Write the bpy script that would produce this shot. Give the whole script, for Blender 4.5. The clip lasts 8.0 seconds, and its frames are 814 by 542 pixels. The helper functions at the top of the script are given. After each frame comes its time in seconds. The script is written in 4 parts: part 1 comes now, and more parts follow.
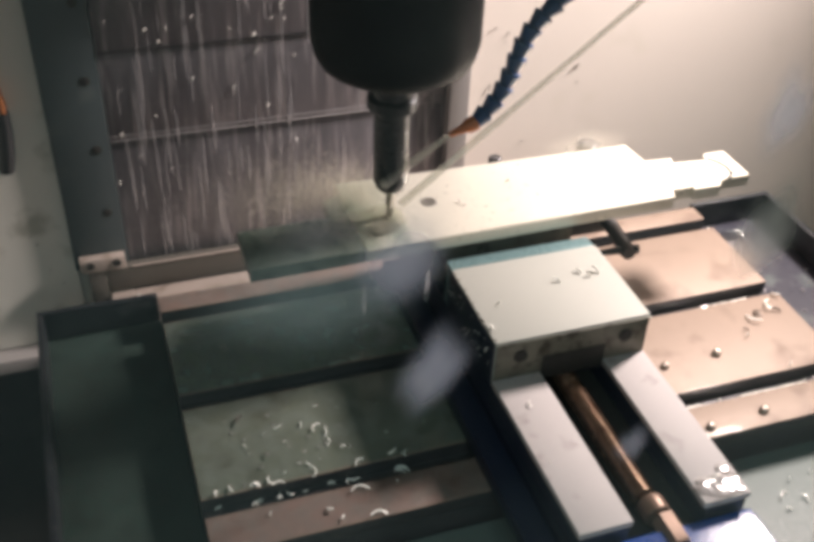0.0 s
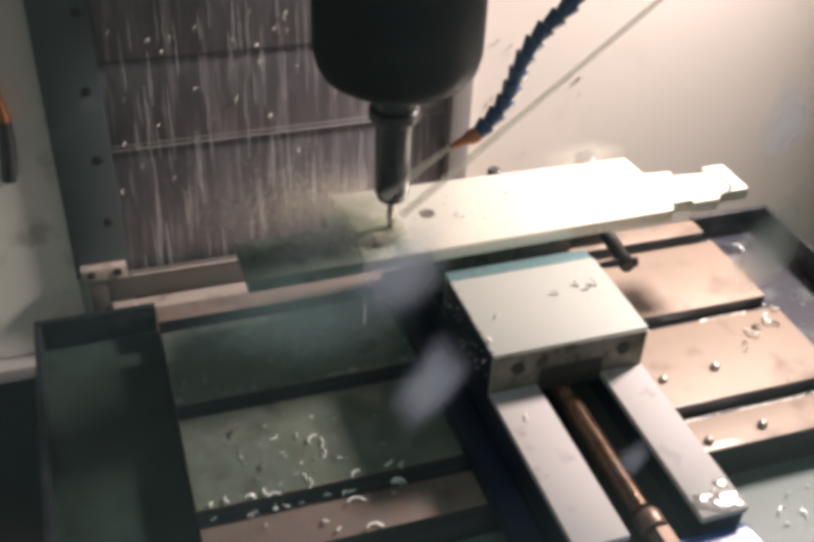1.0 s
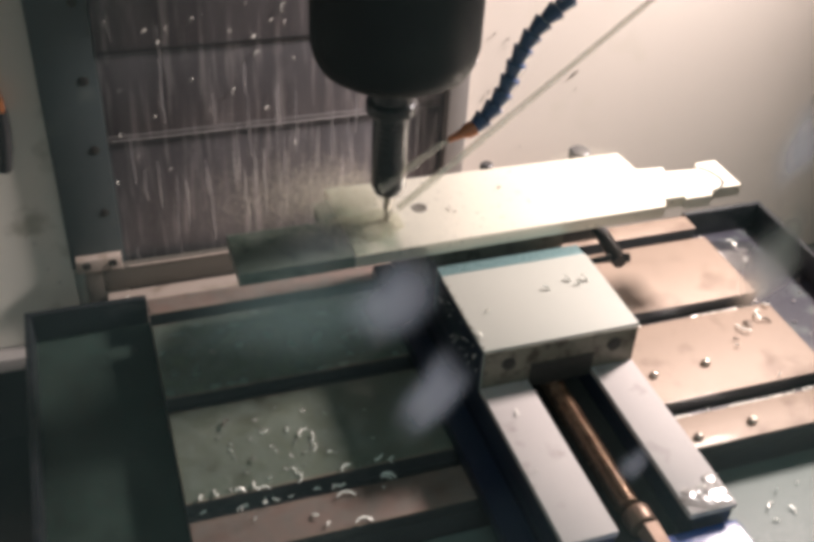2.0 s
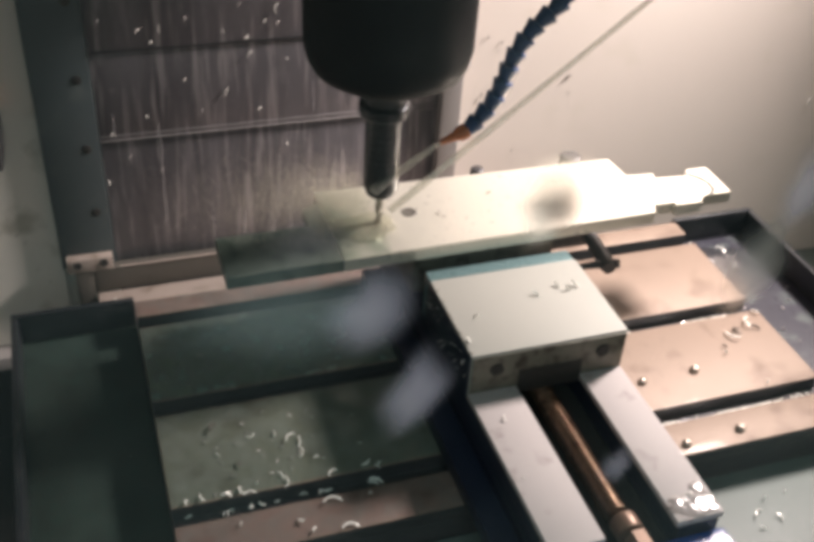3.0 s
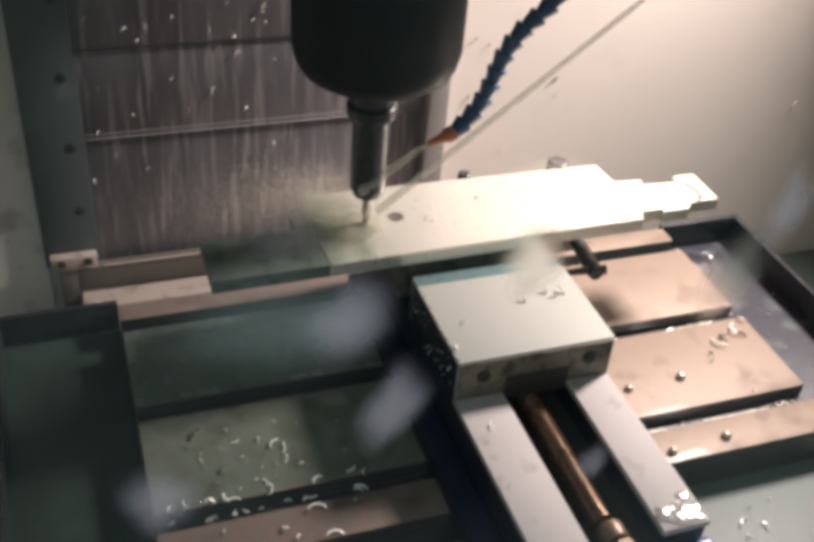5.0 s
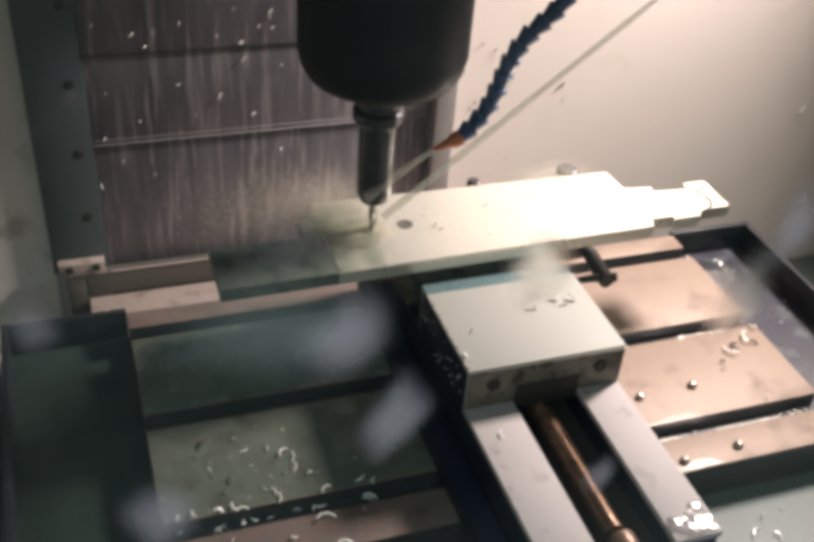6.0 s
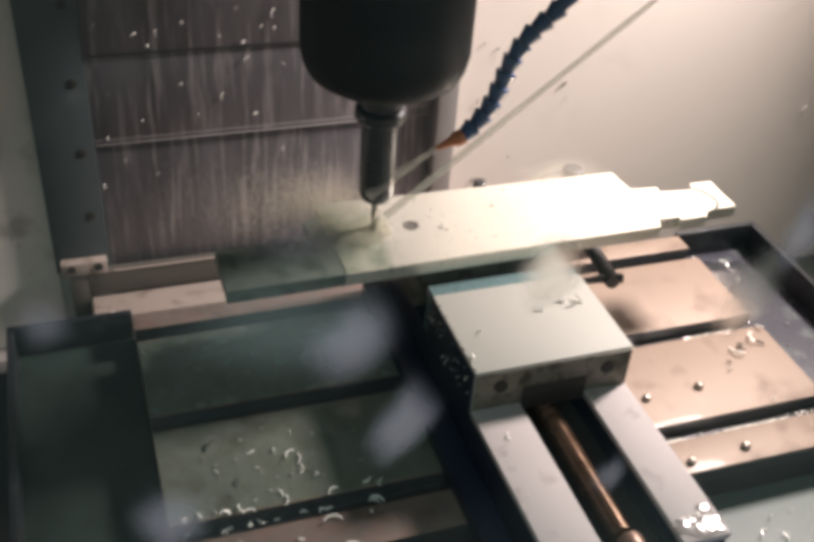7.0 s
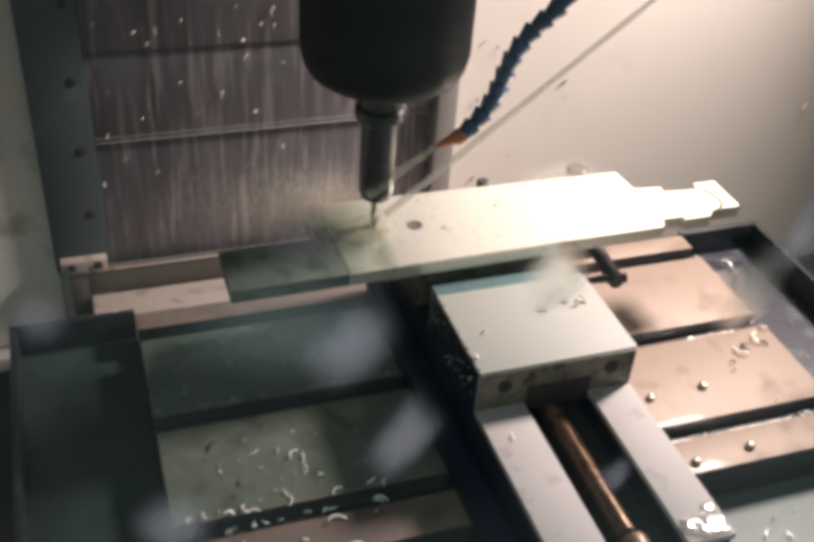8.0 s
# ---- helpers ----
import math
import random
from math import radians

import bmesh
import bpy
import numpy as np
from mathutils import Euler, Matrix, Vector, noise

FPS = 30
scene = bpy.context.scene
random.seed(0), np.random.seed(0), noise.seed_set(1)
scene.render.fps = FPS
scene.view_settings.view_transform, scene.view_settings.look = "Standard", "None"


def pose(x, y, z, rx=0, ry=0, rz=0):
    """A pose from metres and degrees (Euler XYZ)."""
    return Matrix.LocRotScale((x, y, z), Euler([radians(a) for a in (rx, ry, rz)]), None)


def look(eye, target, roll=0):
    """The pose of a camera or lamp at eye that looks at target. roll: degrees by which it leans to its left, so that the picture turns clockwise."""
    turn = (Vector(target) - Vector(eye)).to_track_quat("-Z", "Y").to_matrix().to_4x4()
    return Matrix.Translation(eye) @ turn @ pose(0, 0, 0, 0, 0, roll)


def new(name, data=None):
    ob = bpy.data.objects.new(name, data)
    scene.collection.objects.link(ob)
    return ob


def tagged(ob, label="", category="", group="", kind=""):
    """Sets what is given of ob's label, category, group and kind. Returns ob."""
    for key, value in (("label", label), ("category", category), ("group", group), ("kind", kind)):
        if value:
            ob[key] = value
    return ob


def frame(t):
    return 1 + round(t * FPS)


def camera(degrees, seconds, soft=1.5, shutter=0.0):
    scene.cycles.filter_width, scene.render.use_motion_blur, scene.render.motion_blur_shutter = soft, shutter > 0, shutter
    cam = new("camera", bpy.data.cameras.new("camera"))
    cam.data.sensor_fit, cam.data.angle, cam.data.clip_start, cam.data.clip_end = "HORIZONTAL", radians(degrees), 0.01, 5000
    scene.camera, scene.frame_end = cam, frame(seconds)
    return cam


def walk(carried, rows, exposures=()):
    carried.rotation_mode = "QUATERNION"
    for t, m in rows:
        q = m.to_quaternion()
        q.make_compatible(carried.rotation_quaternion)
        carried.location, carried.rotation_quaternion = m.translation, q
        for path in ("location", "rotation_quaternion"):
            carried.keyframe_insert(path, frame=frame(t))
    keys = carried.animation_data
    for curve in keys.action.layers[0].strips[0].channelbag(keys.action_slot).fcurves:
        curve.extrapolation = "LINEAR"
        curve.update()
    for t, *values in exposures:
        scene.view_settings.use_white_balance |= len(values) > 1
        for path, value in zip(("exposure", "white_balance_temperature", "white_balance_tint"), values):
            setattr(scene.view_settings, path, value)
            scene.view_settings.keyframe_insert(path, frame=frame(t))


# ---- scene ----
cam = camera(44.03, 8.0, soft=4.6, shutter=0.5)
PATH = [
    (0.0, pose(-0.25, -0.5617, 0.6051, 52.8947, -1.9362, -18.2908)),
    (0.5, pose(-0.2487, -0.5628, 0.6028, 53.2499, -1.7128, -18.0936)),
    (1.0, pose(-0.2492, -0.5615, 0.6047, 53.5287, -2.1801, -17.998)),
    (1.5, pose(-0.2491, -0.5639, 0.6049, 53.3264, -2.7091, -18.3769)),
    (2.0, pose(-0.2503, -0.5612, 0.6059, 53.0707, -2.6629, -18.0107)),
    (3.5, pose(-0.2498, -0.5616, 0.605, 53.3805, -3.5959, -18.2699)),
    (4.0, pose(-0.2495, -0.5616, 0.6026, 53.5669, -3.7331, -18.4945)),
    (4.5, pose(-0.2517, -0.5601, 0.6055, 53.206, -4.2386, -18.692)),
    (6.0, pose(-0.2494, -0.5599, 0.6039, 53.6304, -3.8406, -18.2011)),
    (6.5, pose(-0.2503, -0.5601, 0.6032, 53.6627, -3.741, -18.2918)),
    (7.0, pose(-0.2503, -0.561, 0.6036, 53.6205, -3.7263, -18.1625)),
    (7.5, pose(-0.2494, -0.5612, 0.6036, 53.6211, -3.7412, -18.147)),
    (8.0, pose(-0.2502, -0.561, 0.6038, 53.52, -3.753, -18.1498)),
]
walk(cam, PATH, [(0.0, 0.1), (1.0, 0.15), (2.0, 0.1), (3.5, 0.02), (8.0, 0.0)])

# ---- light ----
world = bpy.data.worlds.new("room")
scene.world = world
world.use_nodes = True
world.node_tree.nodes["Background"].inputs[0].default_value = (0.75, 0.9, 1.0, 1)
world.node_tree.nodes["Background"].inputs[1].default_value = 0.07


def area_lamp(name, eye, target, sx, sy, watts, colour):
    data = bpy.data.lights.new(name, "AREA")
    data.shape, data.size, data.size_y, data.energy, data.color = "RECTANGLE", sx, sy, watts, colour
    ob = new(name, data)
    ob.matrix_world = look(eye, target)
    return ob


# the machine's work lamp, high up beside the spindle head
work = area_lamp("work_lamp", (0.76, 0.25, 0.71), (0.21, 0.27, 0.05), 0.17, 0.14, 8.2, (1.0, 0.875, 0.835))
work.data.spread = radians(92)
# added teal fill from the door's side, standing in for workshop light
area_lamp("teal_fill", (-0.3, -0.935, 0.99), (-0.05, 0.2, 0.0), 0.8, 0.6, 5.0, (0.68, 0.98, 1.0))
scene.view_settings.exposure = 0.0


# ---- materials ----
def material(name, base, rough=0.5, metal=0.0, vary=0.25, scale=60.0, fine=400.0, bump=0.1, dirt=None, dirt_amount=0.0,
             stretch=(1, 1, 1), coat=0.0, each=0.0):
    m = bpy.data.materials.new(name)
    m.use_nodes = True
    nt = m.node_tree
    n, l = nt.nodes, nt.links
    bsdf = n["Principled BSDF"]
    bsdf.inputs["Metallic"].default_value = metal
    bsdf.inputs["Coat Weight"].default_value = coat
    bsdf.inputs["Coat Roughness"].default_value = 0.06
    co = n.new("ShaderNodeTexCoord")
    mp = n.new("ShaderNodeMapping")
    mp.inputs["Scale"].default_value = stretch
    l.new(co.outputs["Object"], mp.inputs["Vector"])

    def noise_at(s, detail):
        t = n.new("ShaderNodeTexNoise")
        t.inputs["Scale"].default_value = s
        t.inputs["Detail"].default_value = detail
        l.new(mp.outputs[0], t.inputs["Vector"])
        return t

    big, small = noise_at(scale / 4, 4), noise_at(fine, 3)
    ramp = n.new("ShaderNodeMix")
    ramp.data_type = "RGBA"
    b = Vector(base)
    ramp.inputs[6].default_value = (*(b * (1 - vary)), 1)
    ramp.inputs[7].default_value = (*[min(1, c * (1 + vary)) for c in b], 1)
    l.new(big.outputs[0], ramp.inputs[0])
    colour = ramp.outputs[2]
    if each:
        info = n.new("ShaderNodeObjectInfo")
        hsv = n.new("ShaderNodeHueSaturation")
        mr = n.new("ShaderNodeMapRange")
        mr.inputs[3].default_value, mr.inputs[4].default_value = 1 - each, 1 + each
        l.new(info.outputs["Random"], mr.inputs[0])
        l.new(mr.outputs[0], hsv.inputs["Value"])
        l.new(colour, hsv.inputs["Color"])
        colour = hsv.outputs[0]
    if dirt:
        spots = noise_at(scale, 6)
        edge = n.new("ShaderNodeMapRange")
        edge.inputs[1].default_value, edge.inputs[2].default_value = 0.62 - 0.25 * dirt_amount, 0.78 - 0.25 * dirt_amount
        l.new(spots.outputs[0], edge.inputs[0])
        mix = n.new("ShaderNodeMix")
        mix.data_type = "RGBA"
        l.new(edge.outputs[0], mix.inputs[0])
        l.new(colour, mix.inputs[6])
        mix.inputs[7].default_value = (*dirt, 1)
        colour = mix.outputs[2]
    l.new(colour, bsdf.inputs["Base Color"])
    rr = n.new("ShaderNodeMapRange")
    rr.inputs[3].default_value, rr.inputs[4].default_value = max(0.03, rough * 0.7), min(1, rough * 1.35)
    l.new(small.outputs[0], rr.inputs[0])
    l.new(rr.outputs[0], bsdf.inputs["Roughness"])
    bp = n.new("ShaderNodeBump")
    bp.inputs["Strength"].default_value = bump
    bp.inputs["Distance"].default_value = 0.001
    l.new(small.outputs[0], bp.inputs["Height"])
    l.new(bp.outputs[0], bsdf.inputs["Normal"])
    return m


def watery(name, tint, opacity, rough=0.1, soft=False, glossy=0.5, through_tint=(1, 1, 1), mottle=0.0, blur=0.0, fade=False):
    """Thin water: mostly see-through, some gloss and some milk."""
    m = bpy.data.materials.new(name)
    m.use_nodes = True
    nt = m.node_tree
    n, l = nt.nodes, nt.links
    n.remove(n["Principled BSDF"])
    out = n["Material Output"]
    clear = n.new("ShaderNodeBsdfTransparent")
    clear.inputs[0].default_value = (*through_tint, 1)
    milk = n.new("ShaderNodeBsdfDiffuse")
    milk.inputs[0].default_value = (*tint, 1)
    back = n.new("ShaderNodeBsdfTranslucent")
    back.inputs[0].default_value = (*tint, 1)
    body = n.new("ShaderNodeMixShader")
    l.new(milk.outputs[0], body.inputs[1])
    l.new(back.outputs[0], body.inputs[2])
    gloss = n.new("ShaderNodeBsdfGlossy")
    gloss.inputs["Roughness"].default_value = rough
    body2 = n.new("ShaderNodeMixShader")
    body2.inputs[0].default_value = glossy
    l.new(body.outputs[0], body2.inputs[1])
    l.new(gloss.outputs[0], body2.inputs[2])
    if blur:
        # thick drops bend and smear what lies behind them
        bend = n.new("ShaderNodeBsdfRefraction")
        bend.inputs["Color"].default_value = (1, 0.97, 0.93, 1)
        bend.inputs["Roughness"].default_value = 0.42
        bend.inputs["IOR"].default_value = 1.06
        body3 = n.new("ShaderNodeMixShader")
        body3.inputs[0].default_value = blur
        l.new(body2.outputs[0], body3.inputs[1])
        l.new(bend.outputs[0], body3.inputs[2])
        body2 = body3
    mix = n.new("ShaderNodeMixShader")
    mix.inputs[0].default_value = opacity
    if mottle:
        co = n.new("ShaderNodeTexCoord")
        cloud = n.new("ShaderNodeTexNoise")
        cloud.inputs["Scale"].default_value = mottle
        cloud.inputs["Detail"].default_value = 5
        l.new(co.outputs["Object"], cloud.inputs["Vector"])
        mr = n.new("ShaderNodeMapRange")
        mr.inputs[1].default_value, mr.inputs[2].default_value = 0.36, 0.68
        mr.inputs[3].default_value, mr.inputs[4].default_value = 0.0, 2 * opacity
        l.new(cloud.outputs[0], mr.inputs[0])
        l.new(mr.outputs[0], mix.inputs[0])
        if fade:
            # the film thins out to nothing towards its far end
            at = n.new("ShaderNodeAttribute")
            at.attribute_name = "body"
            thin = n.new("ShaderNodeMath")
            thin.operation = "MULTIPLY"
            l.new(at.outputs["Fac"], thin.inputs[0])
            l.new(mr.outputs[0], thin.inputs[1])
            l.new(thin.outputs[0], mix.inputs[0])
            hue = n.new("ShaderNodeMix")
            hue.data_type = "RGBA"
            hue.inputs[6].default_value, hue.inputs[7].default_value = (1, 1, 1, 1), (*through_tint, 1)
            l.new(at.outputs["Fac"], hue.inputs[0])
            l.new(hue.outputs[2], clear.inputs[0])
    if soft:
        at = n.new("ShaderNodeAttribute")
        at.attribute_name = "body"
        mr = n.new("ShaderNodeMapRange")
        mr.interpolation_type = "SMOOTHSTEP"
        mr.inputs[1].default_value, mr.inputs[2].default_value = 0.0, 1.0
        mr.inputs[3].default_value, mr.inputs[4].default_value = 0.0, opacity
        l.new(at.outputs["Fac"], mr.inputs[0])
        l.new(mr.outputs[0], mix.inputs[0])
    l.new(clear.outputs[0], mix.inputs[1])
    l.new(body2.outputs[0], mix.inputs[2])
    l.new(mix.outputs[0], out.inputs["Surface"])
    return m


BEIGE = material("beige_enamel", (0.7, 0.63, 0.57), 0.35, vary=0.06, scale=20, bump=0.04, dirt=(0.64, 0.58, 0.51), dirt_amount=0.02)
LEFT_BEIGE = material("grey_enamel", (0.72, 0.69, 0.63), 0.45, vary=0.12, scale=20, bump=0.04, dirt=(0.45, 0.43, 0.37), dirt_amount=0.15)
TEAL = material("teal_grey_enamel", (0.054, 0.072, 0.077), 0.5, vary=0.12, scale=30, bump=0.05, dirt=(0.08, 0.1, 0.1), dirt_amount=0.2)
WET_TEAL = material("wet_teal_jaw_steel", (0.13, 0.205, 0.21), 0.28, metal=0.2, vary=0.2, scale=60, bump=0.08, coat=0.3)
COVER = material("stained_steel_cover", (0.168, 0.16, 0.174), 0.42, metal=0.55, vary=0.55, scale=130, fine=260, bump=0.35,
                 dirt=(0.33, 0.31, 0.32), dirt_amount=0.38, stretch=(1, 1, 0.09))
PALE = material("pale_wet_sheet", (0.105, 0.13, 0.117), 0.5, vary=0.25, scale=24, bump=0.05)
LEDGE = material("dusty_pink_beige_ledge", (0.33, 0.275, 0.24), 0.45, vary=0.15, scale=60, bump=0.1, dirt=(0.2, 0.16, 0.13), dirt_amount=0.3)
TABLE = material("wet_ground_cast_iron", (0.2, 0.145, 0.109), 0.55, metal=0.25, vary=0.16, scale=26, fine=900, bump=0.01,
                 dirt=(0.13, 0.086, 0.06), dirt_amount=0.32, coat=0.05)
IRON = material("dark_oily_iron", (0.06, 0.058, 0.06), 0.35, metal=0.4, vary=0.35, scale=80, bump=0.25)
TROUGH = material("dark_blue_green_paint", (0.016, 0.018, 0.021), 0.3, vary=0.3, scale=60, bump=0.15, dirt=(0.05, 0.05, 0.05), dirt_amount=0.15)
TROUGH_FLOOR = material("wet_grey_trough", (0.032, 0.031, 0.042), 0.3, vary=0.3, scale=50, bump=0.15, coat=0.3, dirt=(0.07, 0.08, 0.08), dirt_amount=0.35)
MURKY_FLOOR = material("murky_green_trough", (0.022, 0.033, 0.028), 0.3, vary=0.75, scale=130, fine=300, bump=0.2, coat=0.5, dirt=(0.02, 0.036, 0.03), dirt_amount=0.42)
STEEL = material("ground_vise_steel", (0.345, 0.34, 0.305), 0.62, metal=0.1, vary=0.07, scale=24, fine=900, bump=0.02, dirt=(0.29, 0.28, 0.25), dirt_amount=0.0)
BAR = material("grey_brown_oily_bar", (0.12, 0.11, 0.095), 0.45, metal=0.2, vary=0.25, scale=60, bump=0.15)
STRIP = material("grey_edge_strip_steel", (0.3, 0.28, 0.27), 0.45, metal=0.2, vary=0.15, scale=60, bump=0.1, stretch=(1, 1, 0.15))
LIP = material("worn_cover_lip", (0.3, 0.28, 0.28), 0.45, metal=0.3, vary=0.3, scale=90, bump=0.1)
RAIL = material("wet_worn_rail_steel", (0.41, 0.37, 0.36), 0.65, metal=0.05, vary=0.13, scale=40, fine=700, bump=0.03, dirt=(0.25, 0.21, 0.2), dirt_amount=0.1)
# Oily casting, its colour darkened for faces the work lamp misses
SHADED_JAW = material("shaded_oily_jaw", (0.15, 0.138, 0.11), 0.5, metal=0.3, vary=0.3, scale=90, bump=0.2, dirt=(0.06, 0.05, 0.038), dirt_amount=0.5)
BLUE = material("dark_blue_vise_paint", (0.01, 0.048, 0.21), 0.22, vary=0.3, scale=80, bump=0.15, coat=0.5)
# Shaded copy of the blue paint, for the vise's dark flanks
SHADED_BLUE = material("shaded_blue_vise_paint", (0.012, 0.016, 0.032), 0.35, vary=0.4, scale=90, bump=0.3)
# Near-black colour that puts shade into holes, recesses and the vise's channel
HOLE = material("dark_recess", (0.02, 0.018, 0.016), 0.7, vary=0.3, scale=90, bump=0.1)
SCREW = material("rusty_screw_steel", (0.22, 0.145, 0.1), 0.24, metal=0.8, vary=0.35, scale=120, bump=0.2, dirt=(0.1, 0.05, 0.03), dirt_amount=0.4)
BRONZE = material("brown_bronze_collar", (0.2, 0.13, 0.095), 0.4, metal=0.5, vary=0.2, scale=120, bump=0.1)
CHROME = material("wet_bright_steel", (0.2, 0.19, 0.19), 0.38, metal=0.8, vary=0.08, scale=120, bump=0.15)
# The plate's aluminium, darkened for coolant and for the spindle's shade
SHADED_ARM = material("coolant_and_shade_aluminium", (0.125, 0.15, 0.128), 0.4, metal=0.2, vary=0.3, scale=50, bump=0.05, dirt=(0.055, 0.08, 0.062), dirt_amount=0.45)
PLUG = material("wet_plug_steel", (0.5, 0.42, 0.36), 0.25, metal=0.7, vary=0.25, scale=300, bump=0.2, coat=0.4)
ALU = material("wet_milled_aluminium", (0.72, 0.69, 0.6), 0.3, metal=0.5, vary=0.06, scale=60, fine=200, bump=0.03, coat=0.3)
BLACK = material("black_spindle_housing", (0.0065, 0.005, 0.0055), 0.6, vary=0.3, scale=60, bump=0.05)
BLACK.node_tree.nodes["Principled BSDF"].inputs["Specular IOR Level"].default_value = 0.12
TOOL = material("dark_tool_steel", (0.05, 0.052, 0.055), 0.28, metal=0.7, vary=0.2, scale=150, bump=0.06)
CARBIDE = material("grey_carbide", (0.3, 0.29, 0.26), 0.3, metal=0.8, vary=0.2, scale=200, bump=0.1)
HOSE = material("blue_plastic_hose", (0.015, 0.05, 0.14), 0.35, vary=0.15, scale=200, bump=0.05)
ORANGE = material("orange_plastic_nozzle", (0.5, 0.14, 0.04), 0.4, vary=0.15, scale=200, bump=0.05)
CHIP = material("bright_aluminium_chip", (0.9, 0.87, 0.8), 0.25, metal=0.1, vary=0.1, scale=200, bump=0.1, each=0.15)
DULL_CHIP = material("dull_aluminium_chip", (0.45, 0.42, 0.4), 0.4, metal=0.5, vary=0.2, scale=200, bump=0.1, each=0.3)
SPECK = material("dark_wet_chip", (0.12, 0.1, 0.085), 0.4, vary=0.3, scale=200, bump=0.1, each=0.3)
RUBBER = material("black_rubber_hose", (0.02, 0.02, 0.022), 0.4, vary=0.3, scale=100, bump=0.1)
COPPER = material("copper_fitting", (0.5, 0.2, 0.08), 0.3, metal=0.8, vary=0.2, scale=100, bump=0.1)
JET = watery("coolant_jet_water", (0.78, 0.8, 0.76), 0.28, 0.15, glossy=0.3, through_tint=(0.85, 0.84, 0.8))
RUN = watery("falling_coolant", (0.9, 0.87, 0.88), 0.2, 0.2, glossy=0.35)
GREEN_FILM = watery("thin_green_coolant", (0.42, 0.5, 0.46), 0.34, 0.14, glossy=0.25, through_tint=(0.74, 0.96, 0.96), mottle=55)
# Darker coolant tint, which also holds the spindle head's shade on the plate
SHADE_FILM = watery("coolant_film_with_shade", (0.2, 0.25, 0.21), 0.3, 0.14, glossy=0.1, through_tint=(0.69, 0.76, 0.71), mottle=22, fade=True)
THIN_FILM = watery("thin_pale_coolant", (0.42, 0.48, 0.43), 0.22, 0.14, glossy=0.25, through_tint=(0.75, 0.92, 0.92), mottle=45)
FRONT_FILM = watery("thin_clear_coolant_film", (0.4, 0.45, 0.42), 0.14, 0.14, glossy=0.2, through_tint=(0.96, 0.93, 0.98), mottle=60)
SPLASH = watery("foaming_coolant", (0.6, 0.57, 0.48), 0.22, 0.2, glossy=0.1, through_tint=(0.89, 0.9, 0.85), mottle=60)
SPRAY = watery("coolant_spray_drops", (0.8, 0.75, 0.64), 0.7, 0.2, glossy=0.1)
FILM = watery("thin_clear_coolant", (0.6, 0.62, 0.6), 0.4, 0.15, glossy=0.92)
GLASS = watery("wet_window_glass", (0.66, 0.7, 0.68), 0.02, 0.05, glossy=0.1, mottle=9)
DROP = watery("window_drop_water", (0.98, 0.78, 0.92), 0.52, 0.3, soft=True, glossy=0.1)
HAZE_DROP = watery("window_haze_smear", (0.8, 0.84, 0.83), 0.72, 0.3, soft=True, glossy=0.05)
CLEAR_DROP = watery("clear_window_drop_water", (1.0, 0.85, 0.75), 0.95, 0.3, soft=True, glossy=0.1, blur=0.72)


# ---- mesh helpers ----
def thing(name, origin, label, category, group="", kind=""):
    ob = new(name)
    ob.location = origin
    ob.empty_display_size = 0.02
    return tagged(ob, label, category, group, kind)


def origin_of(ob):
    o = Vector((0, 0, 0))
    while ob:
        o += ob.location
        ob = ob.parent
    return o


def mesh_from(name, bm, mat, shift=Vector((0, 0, 0)), smooth=35):
    bmesh.ops.translate(bm, verts=bm.verts, vec=-Vector(shift))
    me = bpy.data.meshes.new(name)
    bm.to_mesh(me)
    bm.free()
    me.materials.append(mat)
    if smooth:
        for poly in me.polygons:
            poly.use_smooth = True
        me.set_sharp_from_angle(angle=radians(smooth))
    return me


def part(name, bm, mat, parent, label="", smooth=35):
    """One mesh under a thing or a part; bm is in the world's metres."""
    ob = new(name, mesh_from(name, bm, mat, origin_of(parent), smooth))
    ob.parent = parent
    return tagged(ob, label)


def solid(name, bm, mat, label, category, origin=(0, 0, 0), group="", kind="", smooth=35):
    ob = new(name, mesh_from(name, bm, mat, origin, smooth))
    ob.location = origin
    return tagged(ob, label, category, group, kind)


def box(x0, x1, y0, y1, z0, z1, bevel=0.0, bm=None, segments=2):
    bm = bm or bmesh.new()
    r = bmesh.ops.create_cube(bm, size=1)
    vs = r["verts"]
    for v in vs:
        v.co = Vector((x0 + (v.co.x + 0.5) * (x1 - x0), y0 + (v.co.y + 0.5) * (y1 - y0), z0 + (v.co.z + 0.5) * (z1 - z0)))
    if bevel:
        es = list({e for v in vs for e in v.link_edges})
        bmesh.ops.bevel(bm, geom=es, offset=bevel, segments=segments, affect="EDGES", profile=0.6)
    return bm


